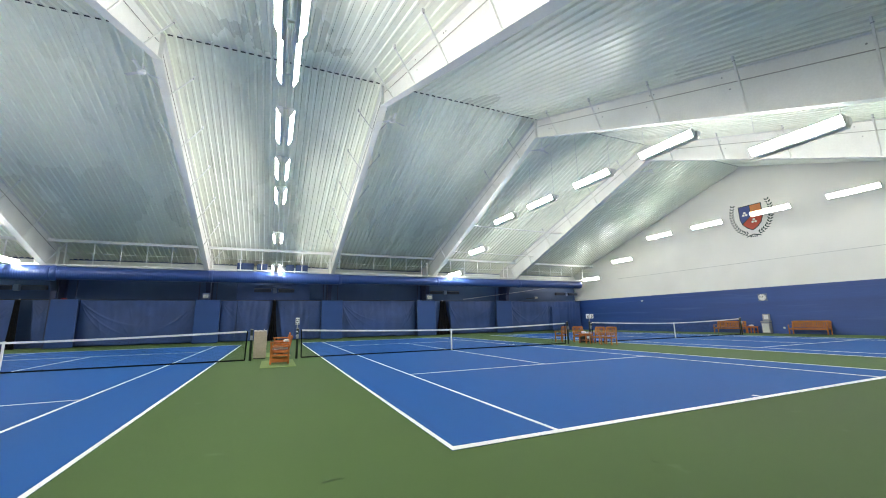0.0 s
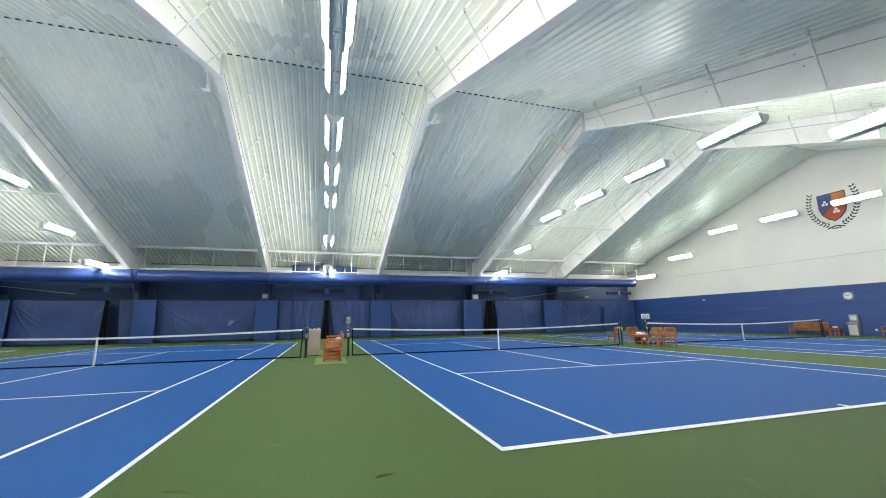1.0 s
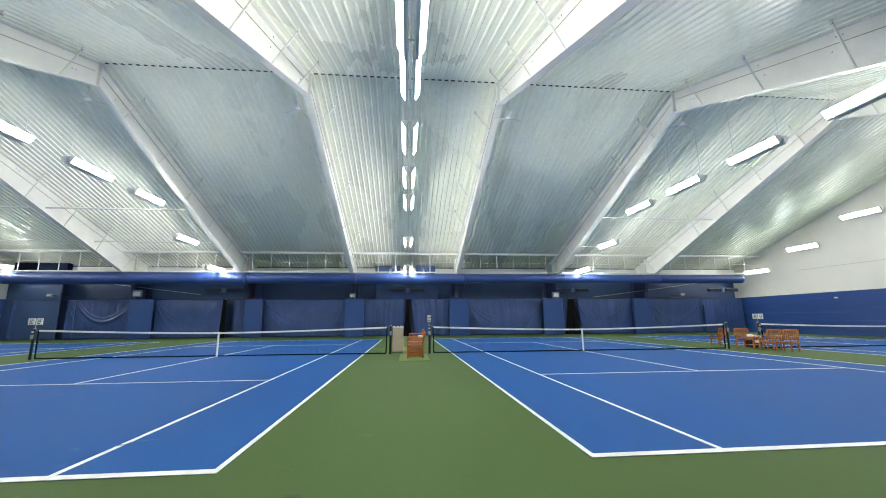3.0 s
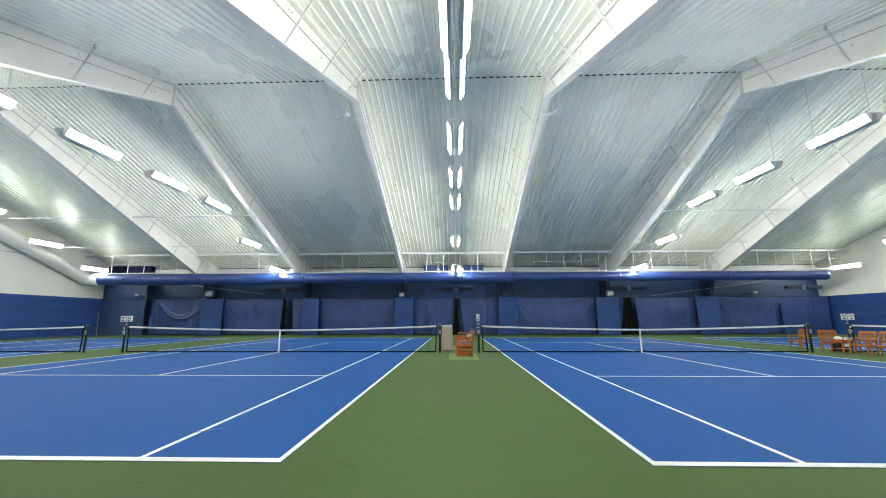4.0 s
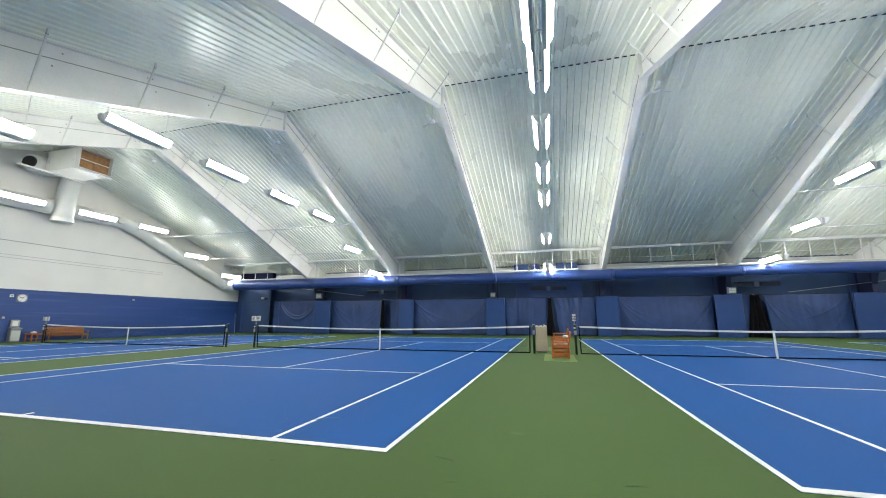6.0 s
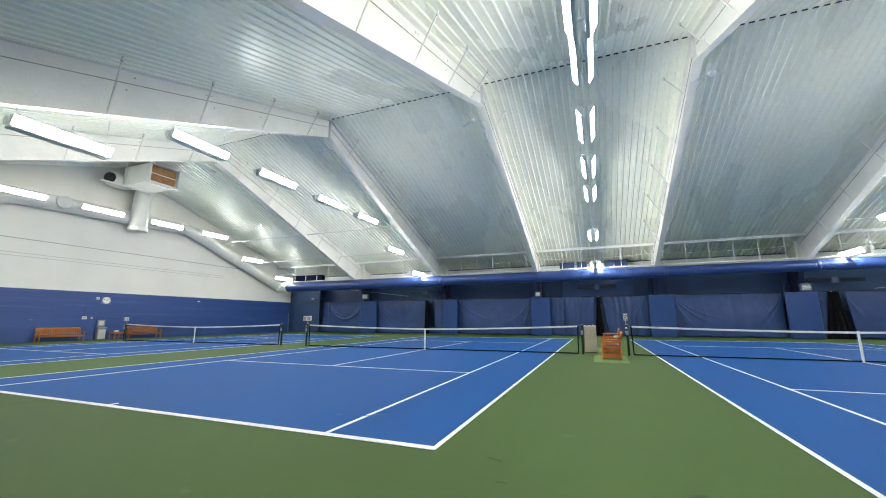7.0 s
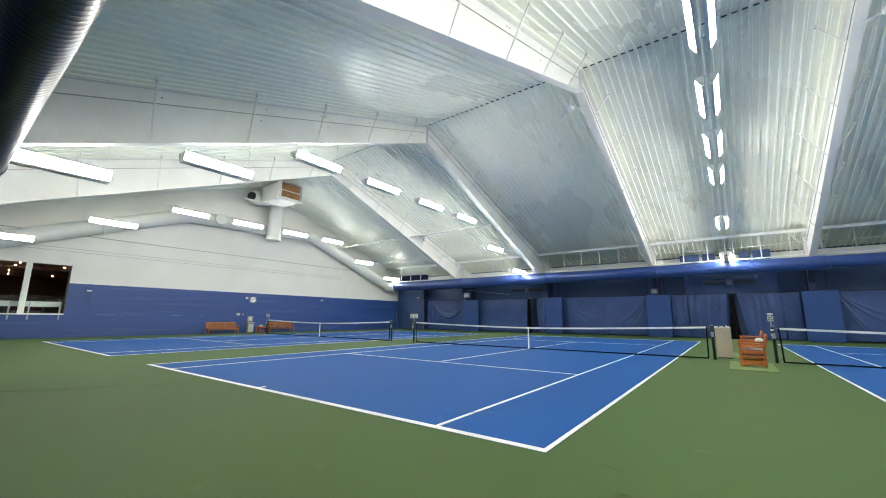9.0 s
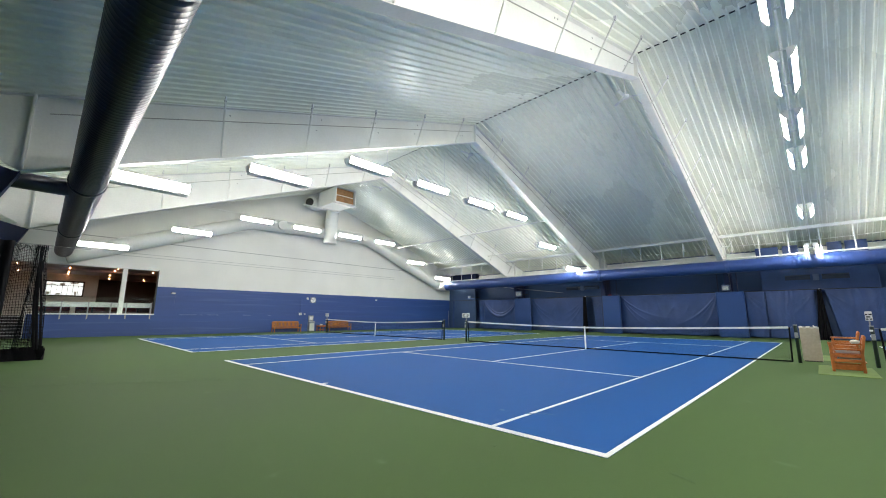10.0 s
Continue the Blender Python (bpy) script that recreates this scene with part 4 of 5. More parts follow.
def wall_clock(at, plate):
    cl = thing("wall_clock", "round white wall clock mounted on a blue wall", "clock", None, "wall clocks")
    if plate:
        part("back_plate", Shape().soft(-0.28, 0.28, -0.03, 0.0, -0.25, 0.25, 0.01), M_PLATE, cl, "blue-grey back plate")
    part("rim", Shape().tube([(0, -0.03, 0), (0, -0.07, 0)], 0.24, 32), M_GREY, cl, "grey rim")
    part("dial", Shape().tube([(0, -0.07, 0), (0, -0.074, 0)], 0.215, 32), M_WHITE, cl, "white dial")
    for a, ln, w in ((50, 0.11, 0.014), (-70, 0.17, 0.010)):
        part("pointer", Shape().box(-w, w, -0.082, -0.077, -0.02, ln), M_BLACK, cl).matrix_basis = pose(0, 0, 0, 0, a, 0)
    for k in range(12):
        part("hour_mark", Shape().box(-0.007, 0.007, -0.079, -0.075, 0.165, 0.20), M_BLACK, cl).matrix_basis = pose(0, 0, 0, 0, 30 * k, 0)
    cl.matrix_basis = at


wall_clock(pose(XE, 0.0, 2.44, 0, 0, -90), True)
wall_clock(pose(XW, 0.28, 2.60, 0, 0, 90), True)


def wall_box(name, label, cat, x0, x1, y0, y1, z0, z1, m=M_WHITE):
    b = thing(name, label, cat)
    part("body", Shape().soft(x0, x1, y0, y1, z0, z1, 0.012), m, b)
    part("face", Shape().soft(x0 + 0.2 * (x1 - x0), x1 - 0.2 * (x1 - x0) if x1 - x0 > 0.12 else x1 + 0.004, y0 - 0.004 if y1 - y0 < 0.12 else y0 + 0.2 * (y1 - y0), y1 - 0.2 * (y1 - y0), z0 + 0.2 * (z1 - z0), z1 - 0.2 * (z1 - z0), 0.004), M_GREY, b)
    return b


wall_box("alarm_box", "small white alarm box on a blue wall", "alarm", XW, XW + 0.06, -0.30, -0.12, 2.64, 2.80)
wall_box("switch_box", "small white switch box on a blue wall", "switch", XW, XW + 0.06, -0.90, -0.66, 1.34, 1.52)
wall_box("switch_box", "small white switch box on a blue wall", "switch", XW, XW + 0.06, -0.45, -0.34, 1.38, 1.48)


def wall_camera(x, y, z, s):
    wc = thing("wall_camera", "small white camera-shaped fitting on a bracket on a wall", "camera", None, "wall cameras")
    part("bracket", Shape().tube([(x, y, z), (x + s * 0.16, y, z)], 0.03, 8), M_WHITE, wc)
    part("housing", Shape().soft(x + s * 0.16 - 0.06, x + s * 0.16 + 0.06, y - 0.12, y + 0.10, z - 0.045, z + 0.045, 0.02), M_LIP, wc)
    part("eyepiece", Shape().tube([(x + s * 0.16, y - 0.12, z), (x + s * 0.16, y - 0.15, z)], 0.035, 10), M_BLACK, wc)


# the west one at y -9.75 stands in for a two-headed emergency light
for x, y, z, s in ((XW, 6.75, 2.80, 1), (XW, -9.75, 2.72, 1), (XE, 9.5, 2.68, -1)):
    wall_camera(x, y, z, s)
fl = tagged(new("floor_socket", Shape().soft(XE - 0.03, XE, -1.02, -0.90, 0.32, 0.44, 0.01).mesh("floor_socket", M_WHITE)), "white socket plate low on a blue wall", "socket")

# wire moulding on the two gables
for x0, x1, y1, z, m in ((XE - 0.02, XE, 12.0, 4.96, M_FAINT), (XW, XW + 0.04, 13.5, 5.97, M_PIPE), (XW, XW + 0.014, 9.0, 4.95, M_FAINT), (XW, XW + 0.014, 9.0, 5.13, M_FAINT)):
    tagged(new("wall_conduit", Shape().box(x0, x1, -17.5, y1, z, z + 0.035).mesh("wall_conduit", m)), "thin grey conduit along a white gable wall", "conduit")

# ---- painted crest on the east gable ----
crest = thing("wall_crest", "blue, orange and red shield crest with dark laurel painted on wall", "crest")
CY, CX = -0.12, XE


def crest_plate(outline, mat, depth, name):
    return part(name, Shape().prism([(CY + u, 8.13 + v) for u, v in outline], "x", CX - depth, CX), mat, crest)


crest_plate([(-0.74, 0.93), (0.74, 0.93), (0.74, -0.02), (0.61, -0.44), (0.33, -0.76), (0, -0.95), (-0.33, -0.76), (-0.61, -0.44), (-0.74, -0.02)], M_LEAF, 0.012, "shield_border")
crest_plate([(0.02, 0.87), (0.69, 0.87), (0.69, 0.0), (0.60, -0.34), (0.02, 0.13)], M_CRESTB, 0.018, "blue_field")
crest_plate([(-0.02, 0.87), (-0.69, 0.87), (-0.69, 0.10), (-0.02, 0.14)], M_ORANGE, 0.018, "orange_field")
crest_plate([(0.0, 0.08), (0.57, -0.40), (0.30, -0.70), (0.0, -0.89), (-0.30, -0.70), (-0.56, -0.40), (-0.69, 0.0), (-0.69, 0.05)], M_RED, 0.018, "red_field")
for cu, cv in ((0.36, 0.30), (-0.16, -0.28)):
    for k in range(3):
        a = math.radians(90 + 120 * k)
        u, v = cu + 0.11 * math.cos(a), cv + 0.11 * math.sin(a)
        crest_plate([(u + 0.085 * math.cos(t * math.pi / 5), v + 0.085 * math.sin(t * math.pi / 5)) for t in range(10)], M_WALLW, 0.024, "white_mark")
ARC = [(1.12, 1.0), (1.22, 0.62), (1.25, 0.25), (1.20, -0.12), (1.08, -0.47), (0.90, -0.78), (0.64, -1.02), (0.34, -1.16)]
for s in (-1, 1):
    for k in range(14):
        q = k / 13 * (len(ARC) - 1)
        i = min(int(q), len(ARC) - 2)
        u = ARC[i][0] + (ARC[i + 1][0] - ARC[i][0]) * (q - i)
        v = ARC[i][1] + (ARC[i + 1][1] - ARC[i][1]) * (q - i)
        along = math.atan2(ARC[i][1] - ARC[i + 1][1], s * (ARC[i][0] - ARC[i + 1][0]))
        for o in (-1, 1):
            a = along + o * 0.85
            lx, ly = math.cos(a), math.sin(a)
            crest_plate([(s * u, v), (s * u + 0.10 * lx - 0.055 * ly, v + 0.10 * ly + 0.055 * lx), (s * u + 0.24 * lx, v + 0.24 * ly), (s * u + 0.10 * lx + 0.055 * ly, v + 0.10 * ly - 0.055 * lx)], M_LEAF, 0.010, "leaf")
crest_plate([(0.50, -1.42), (0.40, -1.30), (0.0, -1.20), (-0.40, -1.30), (-0.50, -1.42), (-0.40, -1.38), (0.0, -1.27), (0.40, -1.38)], M_LEAF, 0.012, "ribbon")
for k in range(4):
    crest_plate([(0.22 - 0.12 * k, -1.34), (0.14 - 0.12 * k, -1.34), (0.14 - 0.12 * k, -1.43), (0.22 - 0.12 * k, -1.43)], M_LEAF, 0.009, "bar")

# ---- white duct and air handler on the west gable ----
wd = thing("gable_duct", "large round white duct bent along a gable wall", "duct")
DX = XW + 0.52
part("pipe", Shape().tube([(DX, 15.0, 4.58), (DX, 14.6, 4.78), (DX, 5.3, 8.40), (DX, 4.7, 8.51), (DX, -4.9, 8.33), (DX, -5.5, 8.23), (DX, -14.3, 4.93), (DX, -15.2, 4.58)], 0.47, 28), M_DUCTW, wd, smooth=True)
part("elbow", Shape().tube([(DX, 14.7, 4.68), (DX + 0.1, 15.0, 4.58), (DX + 0.5, 15.2, 4.57), (DX + 1.1, 15.2, 4.57)], 0.475, 28), M_DUCTW, wd, smooth=True)
for y in (9.9, 0.5, -9.78):
    zz = 8.42 if abs(y) < 2 else (8.40 - (y - 5.3) * 0.389 if y > 0 else 8.23 + (y + 5.5) * 0.375)
    d = Vector((0, 1, 0.02 if abs(y) < 2 else (-0.389 if y > 0 else 0.375))).normalized()
    c = Vector((DX, y, zz))
    part("seam_ring", Shape().tube([c - d * 0.06, c + d * 0.06], 0.495, 28), M_DUCTW, wd, smooth=True)
for y, r, zz in ((-3.2, 0.40, 8.40), (4.5, 0.26, 8.48)):
    part("drum_outlet", Shape().tube([(DX + 0.1, y, zz), (DX + 0.55, y, zz), (DX + 0.58, y, zz)], [r, r, r * 0.9], 24), M_DUCTW, wd, smooth=False)
ahu = thing("air_handler", "boxy white air handler with a brown filter face under the roof", "air handler")
HX0, HX1, HY0, HY1, HZ0, HZ1 = -30.8, -28.0, -0.82, 0.97, 10.13, 11.38
cas = Shape()
cas.box(HX0, HX1, HY0, HY0 + 0.04, HZ0, HZ1)
cas.box(HX0, HX1, HY1 - 0.04, HY1, HZ0, HZ1)
cas.box(HX0, HX1, HY0 + 0.04, HY1 - 0.04, HZ0, HZ0 + 0.04)
cas.box(HX0, HX1, HY0 + 0.04, HY1 - 0.04, HZ1 - 0.04, HZ1)
cas.box(HX0, HX0 + 0.04, HY0 + 0.04, HY1 - 0.04, HZ0 + 0.04, HZ1 - 0.04)
part("casing", cas, M_DUCTW, ahu, "white sheet metal casing")
for k in range(2):
    for j in range(2):
        w2, h2 = (HY1 - HY0 - 0.1) / 2, (HZ1 - HZ0 - 0.1) / 2
        part("filter", Shape().soft(HX1 - 0.30, HX1 - 0.24, HY0 + 0.05 + k * w2, HY0 + 0.03 + (k + 1) * w2, HZ0 + 0.05 + j * h2, HZ0 + 0.03 + (j + 1) * h2, 0.01), M_FILTER, ahu, "brown pleated filter")
part("cross_bar", Shape().box(HX1 - 0.22, HX1 - 0.18, HY0 + 0.04, HY1 - 0.04, (HZ0 + HZ1) / 2 - 0.02, (HZ0 + HZ1) / 2 + 0.02), M_DUCTW, ahu)
part("outlet", Shape().tube([(-30.79, -0.1, 10.63), (-31.2, -0.15, 10.63), (-31.4, -0.5, 10.60), (-31.35, -1.0, 10.58), (-31.2, -1.35, 10.58)], [0.50, 0.52, 0.55, 0.55, 0.50], 24), M_DUCTW, ahu, "round white fan outlet", True)
# solid black disc stands in for the shade inside the outlet
part("outlet_mouth", Shape().tube([(-31.22, -1.33, 10.58), (-31.16, -1.46, 10.58)], [0.36, 0.34], 20), M_BLACK, ahu, "black disc in place of the shaded round opening")
part("riser", Shape().tube([(-31.5, 1.0, 10.48), (-31.7, 1.0, 9.78), (-31.8, 1.0, 8.08), (-31.8, 1.0, 7.50)], 0.53, 24), M_DUCTW, ahu, "round white riser", True)
part("collar", Shape().tube([(-31.8, 1.0, 7.48), (-31.8, 1.0, 7.73)], 0.58, 24), M_DUCTW, ahu, "round white collar")
for y in (HY0 - 0.04, HY1 + 0.04):
    for x in (HX0 + 0.3, HX1 - 0.3):
        part("hanger", Shape().tube([(x, y, HZ0), (x, y, deck_z(y))], 0.02, 6), M_STEEL, ahu)
part("support_rail", Shape().box(HX0 + 0.2, HX0 + 0.3, HY0 - 1.4, HY1 + 0.2, HZ0 - 0.10, HZ0 - 0.005), M_STEEL, ahu)
part("support_rail", Shape().box(HX1 - 0.3, HX1 - 0.2, HY0 - 0.2, HY1 + 0.2, HZ0 - 0.10, HZ0 - 0.005), M_STEEL, ahu)
tagged(new("gas_pipe", Shape().tube([(XW + 0.6, -12.5, 8.83), (XW + 0.6, 5.0, 8.88)], 0.03, 8).mesh("gas_pipe", M_STEEL)), "thin white pipe along a gable wall", "pipe")

# ---- ceiling fans under the crowns ----
fan0 = thing("ceiling_fan", "white ceiling fan hanging below a roof frame", "ceiling fan", None, "ceiling fans")
part("down_rod", Shape().tube([(0, 0, 0.05), (0, 0, 1.38)], 0.016, 8), M_STEEL, fan0)
part("motor", Shape().tube([(0, 0, -0.10), (0, 0, -0.08), (0, 0, 0.04), (0, 0, 0.06)], [0.06, 0.13, 0.13, 0.05], 20), M_WHITE, fan0, smooth=True)
for k in range(3):
    b = part("blade", Shape().soft(0.12, 0.72, -0.06, 0.06, -0.006, 0.006, 0.004, 0, pose(0, 0, 0, 10, 0, 0)), M_WHITE, fan0)
    b.matrix_basis = pose(0, 0, -0.02, 0, 0, 120 * k + 25)
fan0.matrix_basis = pose(FRAMES[0] - 0.5, 0.3, 10.50)
for x in FRAMES[1:]:
    copy_thing(fan0, pose(x + (-0.5 if x < AISLE else 0.5), 0.3, 10.50))

# ---- far wall fittings ----
def wall_heater(x):
    he = thing("wall_heater", "dark radiant heater pair on a bracket below the duct", "heater", None, "wall heaters")
    for s in (-1, 1):
        x0, x1 = sorted((x + s * 0.26, x + s * 1.42))
        part("heater_bar", Shape().prism([(16.80, 3.64), (17.02, 3.68), (17.02, 3.90), (16.86, 3.95), (16.76, 3.86)], "x", x0, x1), M_DUCTD, he, "long dark heater")
    part("bracket", Shape().soft(x - 0.14, x + 0.14, 16.80, 17.05, 3.60, 3.98, 0.03), M_PLATE, he, "blue-grey bracket")
    part("arm", Shape().tube([(x, 17.0, 3.83), (x, 18.29, 3.90)], 0.035, 8), M_BLACK, he)


for x in (-16.5, AISLE, 12.7, 26.9):
    wall_heater(x)


def flood_box(x, z, w, h):
    fb = thing("flood_light", "small white flood light above a column pad", "flood light", None, "flood lights")
    part("housing", Shape().soft(x - w / 2, x + w / 2, 16.52, 16.68, z, z + h, 0.05), M_PLATE, fb)
    part("lens", Shape().soft(x - w * 0.36, x + w * 0.36, 16.505, 16.52, z + 0.2 * h, z + 0.8 * h, 0.005), M_COUNTER, fb, "pale lens")
    for k in range(3):
        part("guard_wire", Shape().tube([(x - w * 0.4, 16.49, z + (0.3 + 0.2 * k) * h), (x + w * 0.4, 16.49, z + (0.3 + 0.2 * k) * h)], 0.008, 5), M_BLACK, fb, "dark guard wire")
    part("yoke", Shape().tube([(x, 16.68, z + h / 2), (x, 18.29, z + h / 2)], 0.03, 6), M_BLACK, fb)


for x, z, w, h in ((-6.25, 3.10, 0.46, 0.42), (11.02, 3.08, 0.6, 0.5), (-22.8, 3.23, 0.72, 0.52), (22.7, 3.22, 0.46, 0.28), (-29.1, 3.25, 0.4, 0.26)):
    flood_box(x, z, w, h)
sp = tagged(new("warning_light", Shape().soft(-14.22, -13.95, 16.66, 16.80, 3.05, 3.14, 0.03).mesh("warning_light", M_SIGNAL)), "small red box above a column pad", "warning light")
for x in (-23.2, -21.95, -14.55, -13.65, -6.75, -5.65, 1.93, 3.05, 10.05, 11.2, 18.2, 19.4):
    tagged(new("pad_pole", Shape().tube([(x, 17.05, 0), (x, 17.05, 5.0)], 0.035, 8).mesh("pad_pole", M_COLUMN)), "slim dark upright pole behind a column pad", "pole", "curtain poles")
for (xa, za), (xb, zb) in (((14.6, 3.18), (28.2, 4.93)), ((-18.3, 3.45), (-30.6, 5.07))):
    tagged(new("guy_wire", Shape().tube([(xa, 17.0, za), ((xa + xb) / 2, 17.0, (za + zb) / 2 - 0.05), (xb, 17.0, zb)], 0.014, 5).mesh("guy_wire", M_LIP)), "thin slanting steel wire before a dark wall", "wire", "guy wires")
for x0, x1 in ((-4.45, -3.30), (-3.10, -2.35), (-1.05, -0.42), (-0.30, 0.62)):
    bb = thing("header_box", "dark blue box panel above the duct", "panel", None, "header boxes")
    part("body", Shape().soft(x0, x1, 16.9, 17.1, 5.10, 5.86, 0.02), M_CURTAIN, bb)
    part("bracket", Shape().box((x0 + x1) / 2 - 0.04, (x0 + x1) / 2 + 0.04, 17.102, 18.27, 5.782, 5.84), M_COLUMN, bb)
tarp = Shape().sheet(110, 24, lambda u, v: (-4.4 + 5.3 * u, 17.62 - 0.018 * math.sin(9 * u + 2 * v) - 0.010 * math.sin(31 * u + 1.5 * math.sin(5 * v)) * v, 4.78 - 1.85 * v))
ob = tagged(new("wall_tarp", tarp.mesh("wall_tarp", M_CURTAIN, True)), "navy vinyl tarp hung flat on the wall above the curtains", "tarp")
ob.modifiers.new("thickness", "SOLIDIFY").thickness = 0.006
tagged(new("corner_panel", Shape().soft(XW + 0.02, -28.9, 17.3, 17.45, 0.02, 5.1, 0.02).mesh("corner_panel", M_NAVY)), "plain navy panel closing the corner of the hall", "wall panel")
tagged(new("header_box", Shape().soft(XW + 0.004, -28.9, 17.5, 18.015, 5.13, 6.03, 0.02).mesh("header_box", M_MATTE)), "dark navy box panel above the duct", "panel", "header boxes")
tagged(new("eave_ledge", Shape().soft(XW + 0.02, XE - 0.02, 18.02, 18.28, 5.13, 5.78, 0.02).mesh("eave_ledge", M_STEEL)), "pale ledge along the top of the navy wall", "ledge")

# ---- lounge behind the west wall ----
LX0, LX1, LY0, LY1, LZ0, LZ1 = -47.0, XW - 0.3, -18.6, -8.0, 1.20, 4.31
setting("lounge_floor", Shape().box(LX0, LX1, LY0 + 2.2, LY1, LZ0 - 0.2, LZ0), M_LOUNGE, "dark lounge floor", category="floor")
setting("lounge_ceiling", Shape().box(LX0, LX1, LY0, LY1, LZ1, LZ1 + 0.2), M_LOUNGEC, "brown-grey lounge ceiling", category="ceiling")
setting("lounge_wall", Shape().box(LX0 - 0.2, LX0, LY0, LY1, -0.2, LZ1 + 0.2), M_LOUNGE, "dark brown lounge wall", category="wall")
setting("lounge_side_wall", Shape().box(LX0, LX1, LY1, LY1 + 0.2, 0, LZ1 + 0.2), M_LOUNGE, "dark brown lounge side wall", category="wall")
setting("lounge_end_wall", Shape().box(LX0, LX1, LY0 - 0.2, LY0, -0.2, LZ1 + 0.2), M_CREAM, "cream lounge end wall", category="wall")
setting("lounge_partition", Shape().box(-42.5, -42.3, -18.6, -12.9, LZ0, LZ1), M_CREAM, "cream plaster partition with a lit panel", category="wall")
setting("lounge_beam", Shape().box(-37.6, -37.2, LY0, LY1, 4.16, LZ1 - 0.005), M_LOUNGEC, "dropped ceiling beam", category="beam")
mull = setting("window_1", Shape().soft(XW - 0.28, XW - 0.05, -12.49, -12.25, OP_Z0, OP_Z1, 0.01), M_WALLW, "white mullion dividing a wide lounge opening", category="window")
part("window_sill", Shape().soft(XW - 0.30, XW + 0.06, OP_Y0, OP_Y1, OP_Z0 - 0.04, OP_Z0 + 0.035, 0.008), M_WHITE, mull, "white sill")
part("window_frame", Shape().box(XW - 0.30, XW + 0.012, OP_Y1 - 0.05, OP_Y1 - 0.002, OP_Z0 + 0.04, OP_Z1), M_BLACK, mull, "dark jamb")
part("window_frame", Shape().box(XW - 0.30, XW + 0.012, OP_Y0, OP_Y1, OP_Z1 - 0.05, OP_Z1 - 0.002), M_LIP, mull, "grey head")
rail_w = thing("glass_railing", "glass railing on steel posts in a lounge opening", "railing")
RX = XW - 0.02
for y in (-15.95, -14.99, -13.85, -12.83, -12.09, -10.86):
    part("post", Shape().box(RX - 0.03, RX + 0.05, y - 0.03, y + 0.03, OP_Z0 - 0.30, 2.04), M_GREY, rail_w, "grey steel post")
edges = [-15.9, -14.99, -13.85, -12.83, -12.09, -10.86, -10.71]
for a, b in zip(edges, edges[1:]):
    p = part("pane", Shape().box(RX - 0.008, RX + 0.004, a + 0.04, b - 0.04, OP_Z0 + 0.06, 2.36), M_GLASS, rail_w, "clear glass pane")
    p.visible_shadow = False
counter = thing("lounge_counter", "long pale counter inside a lounge opening", "counter")
part("top", Shape().soft(-33.95, -33.35, OP_Y0 + 0.1, OP_Y1 - 0.1, 1.97, 2.03, 0.01), M_COUNTER, counter)
part("front", Shape().box(-33.45, -33.40, OP_Y0 + 0.1, OP_Y1 - 0.1, 1.74, 1.965), M_COUNTER, counter, "pale counter front")
for y in (-15.6, -13.6, -11.4):
    part("leg", Shape().box(-33.7, -33.62, y - 0.04, y + 0.04, LZ0, 1.965), M_BLACK, counter)
for y0 in (-15.9, -14.3, -12.7):
    bo = thing("booth_seat", "dark red upholstered booth seat in a dim lounge", "seat", None, "booth seats")
    part("backrest", Shape().soft(-34.9, -34.7, y0, y0 + 1.35, LZ0 + 0.02, 2.02, 0.05), M_BOOTH, bo)
    part("seat", Shape().soft(-34.68, -34.2, y0, y0 + 1.35, LZ0 + 0.3, LZ0 + 0.45, 0.05), M_BOOTH, bo)
    part("base", Shape().box(-34.66, -34.24, y0 + 0.04, y0 + 1.31, LZ0, LZ0 + 0.295), M_LOUNGE, bo)
lit = thing("lit_window", "bright window with dark muntins in a cream partition", "window")
WX, WY, WZ = -42.3, -15.75, 2.70
part("panel", Shape().box(WX, WX + 0.03, WY, WY + 2.0, WZ, WZ + 1.0), M_SCREEN, lit, "bright white panel")
for a in ((-0.08, 2.08, 0.97, 1.08), (-0.08, 2.08, -0.08, 0.02), (-0.08, 0.01, 0.02, 0.97), (1.99, 2.08, 0.02, 0.97), (0.01, 1.99, 0.70, 0.745)):
    part("frame_bar", Shape().box(WX, WX + 0.07, WY + a[0], WY + a[1], WZ + a[2], WZ + a[3]), M_LOUNGE, lit)
for k in range(6):
    part("muntin", Shape().box(WX, WX + 0.055, WY + 0.28 + k * 0.29, WY + 0.31 + k * 0.29, WZ + 0.02, WZ + (0.70 if k % 2 else 0.97)), M_LOUNGE, lit)
for y0, y1, z0, z1 in ((0.05, 0.50, 0.76, 0.83), (0.72, 1.0, 0.75, 0.90), (1.28, 1.72, 0.87, 0.96), (0.05, 0.25, 0.05, 0.25), (0.6, 0.8, 0.03, 0.16), (1.54, 1.68, 0.03, 0.32)):
    part("tint", Shape().box(WX + 0.032, WX + 0.04, WY + y0, WY + y1, WZ + z0, WZ + z1), M_CREAM, lit, "dim patch behind the window")
spots = [(-36.5, -14.8), (-39.8, -14.75), (-41.6, -14.7), (-34.7, -12.56), (-36.7, -12.55), (-38.3, -12.55), (-41.2, -12.4), (-44.6, -12.1), (-36.1, -10.47), (-38.3, -10.4), (-44.4, -9.8), (-40.9, -17.2), (-35.8, -17.1)]
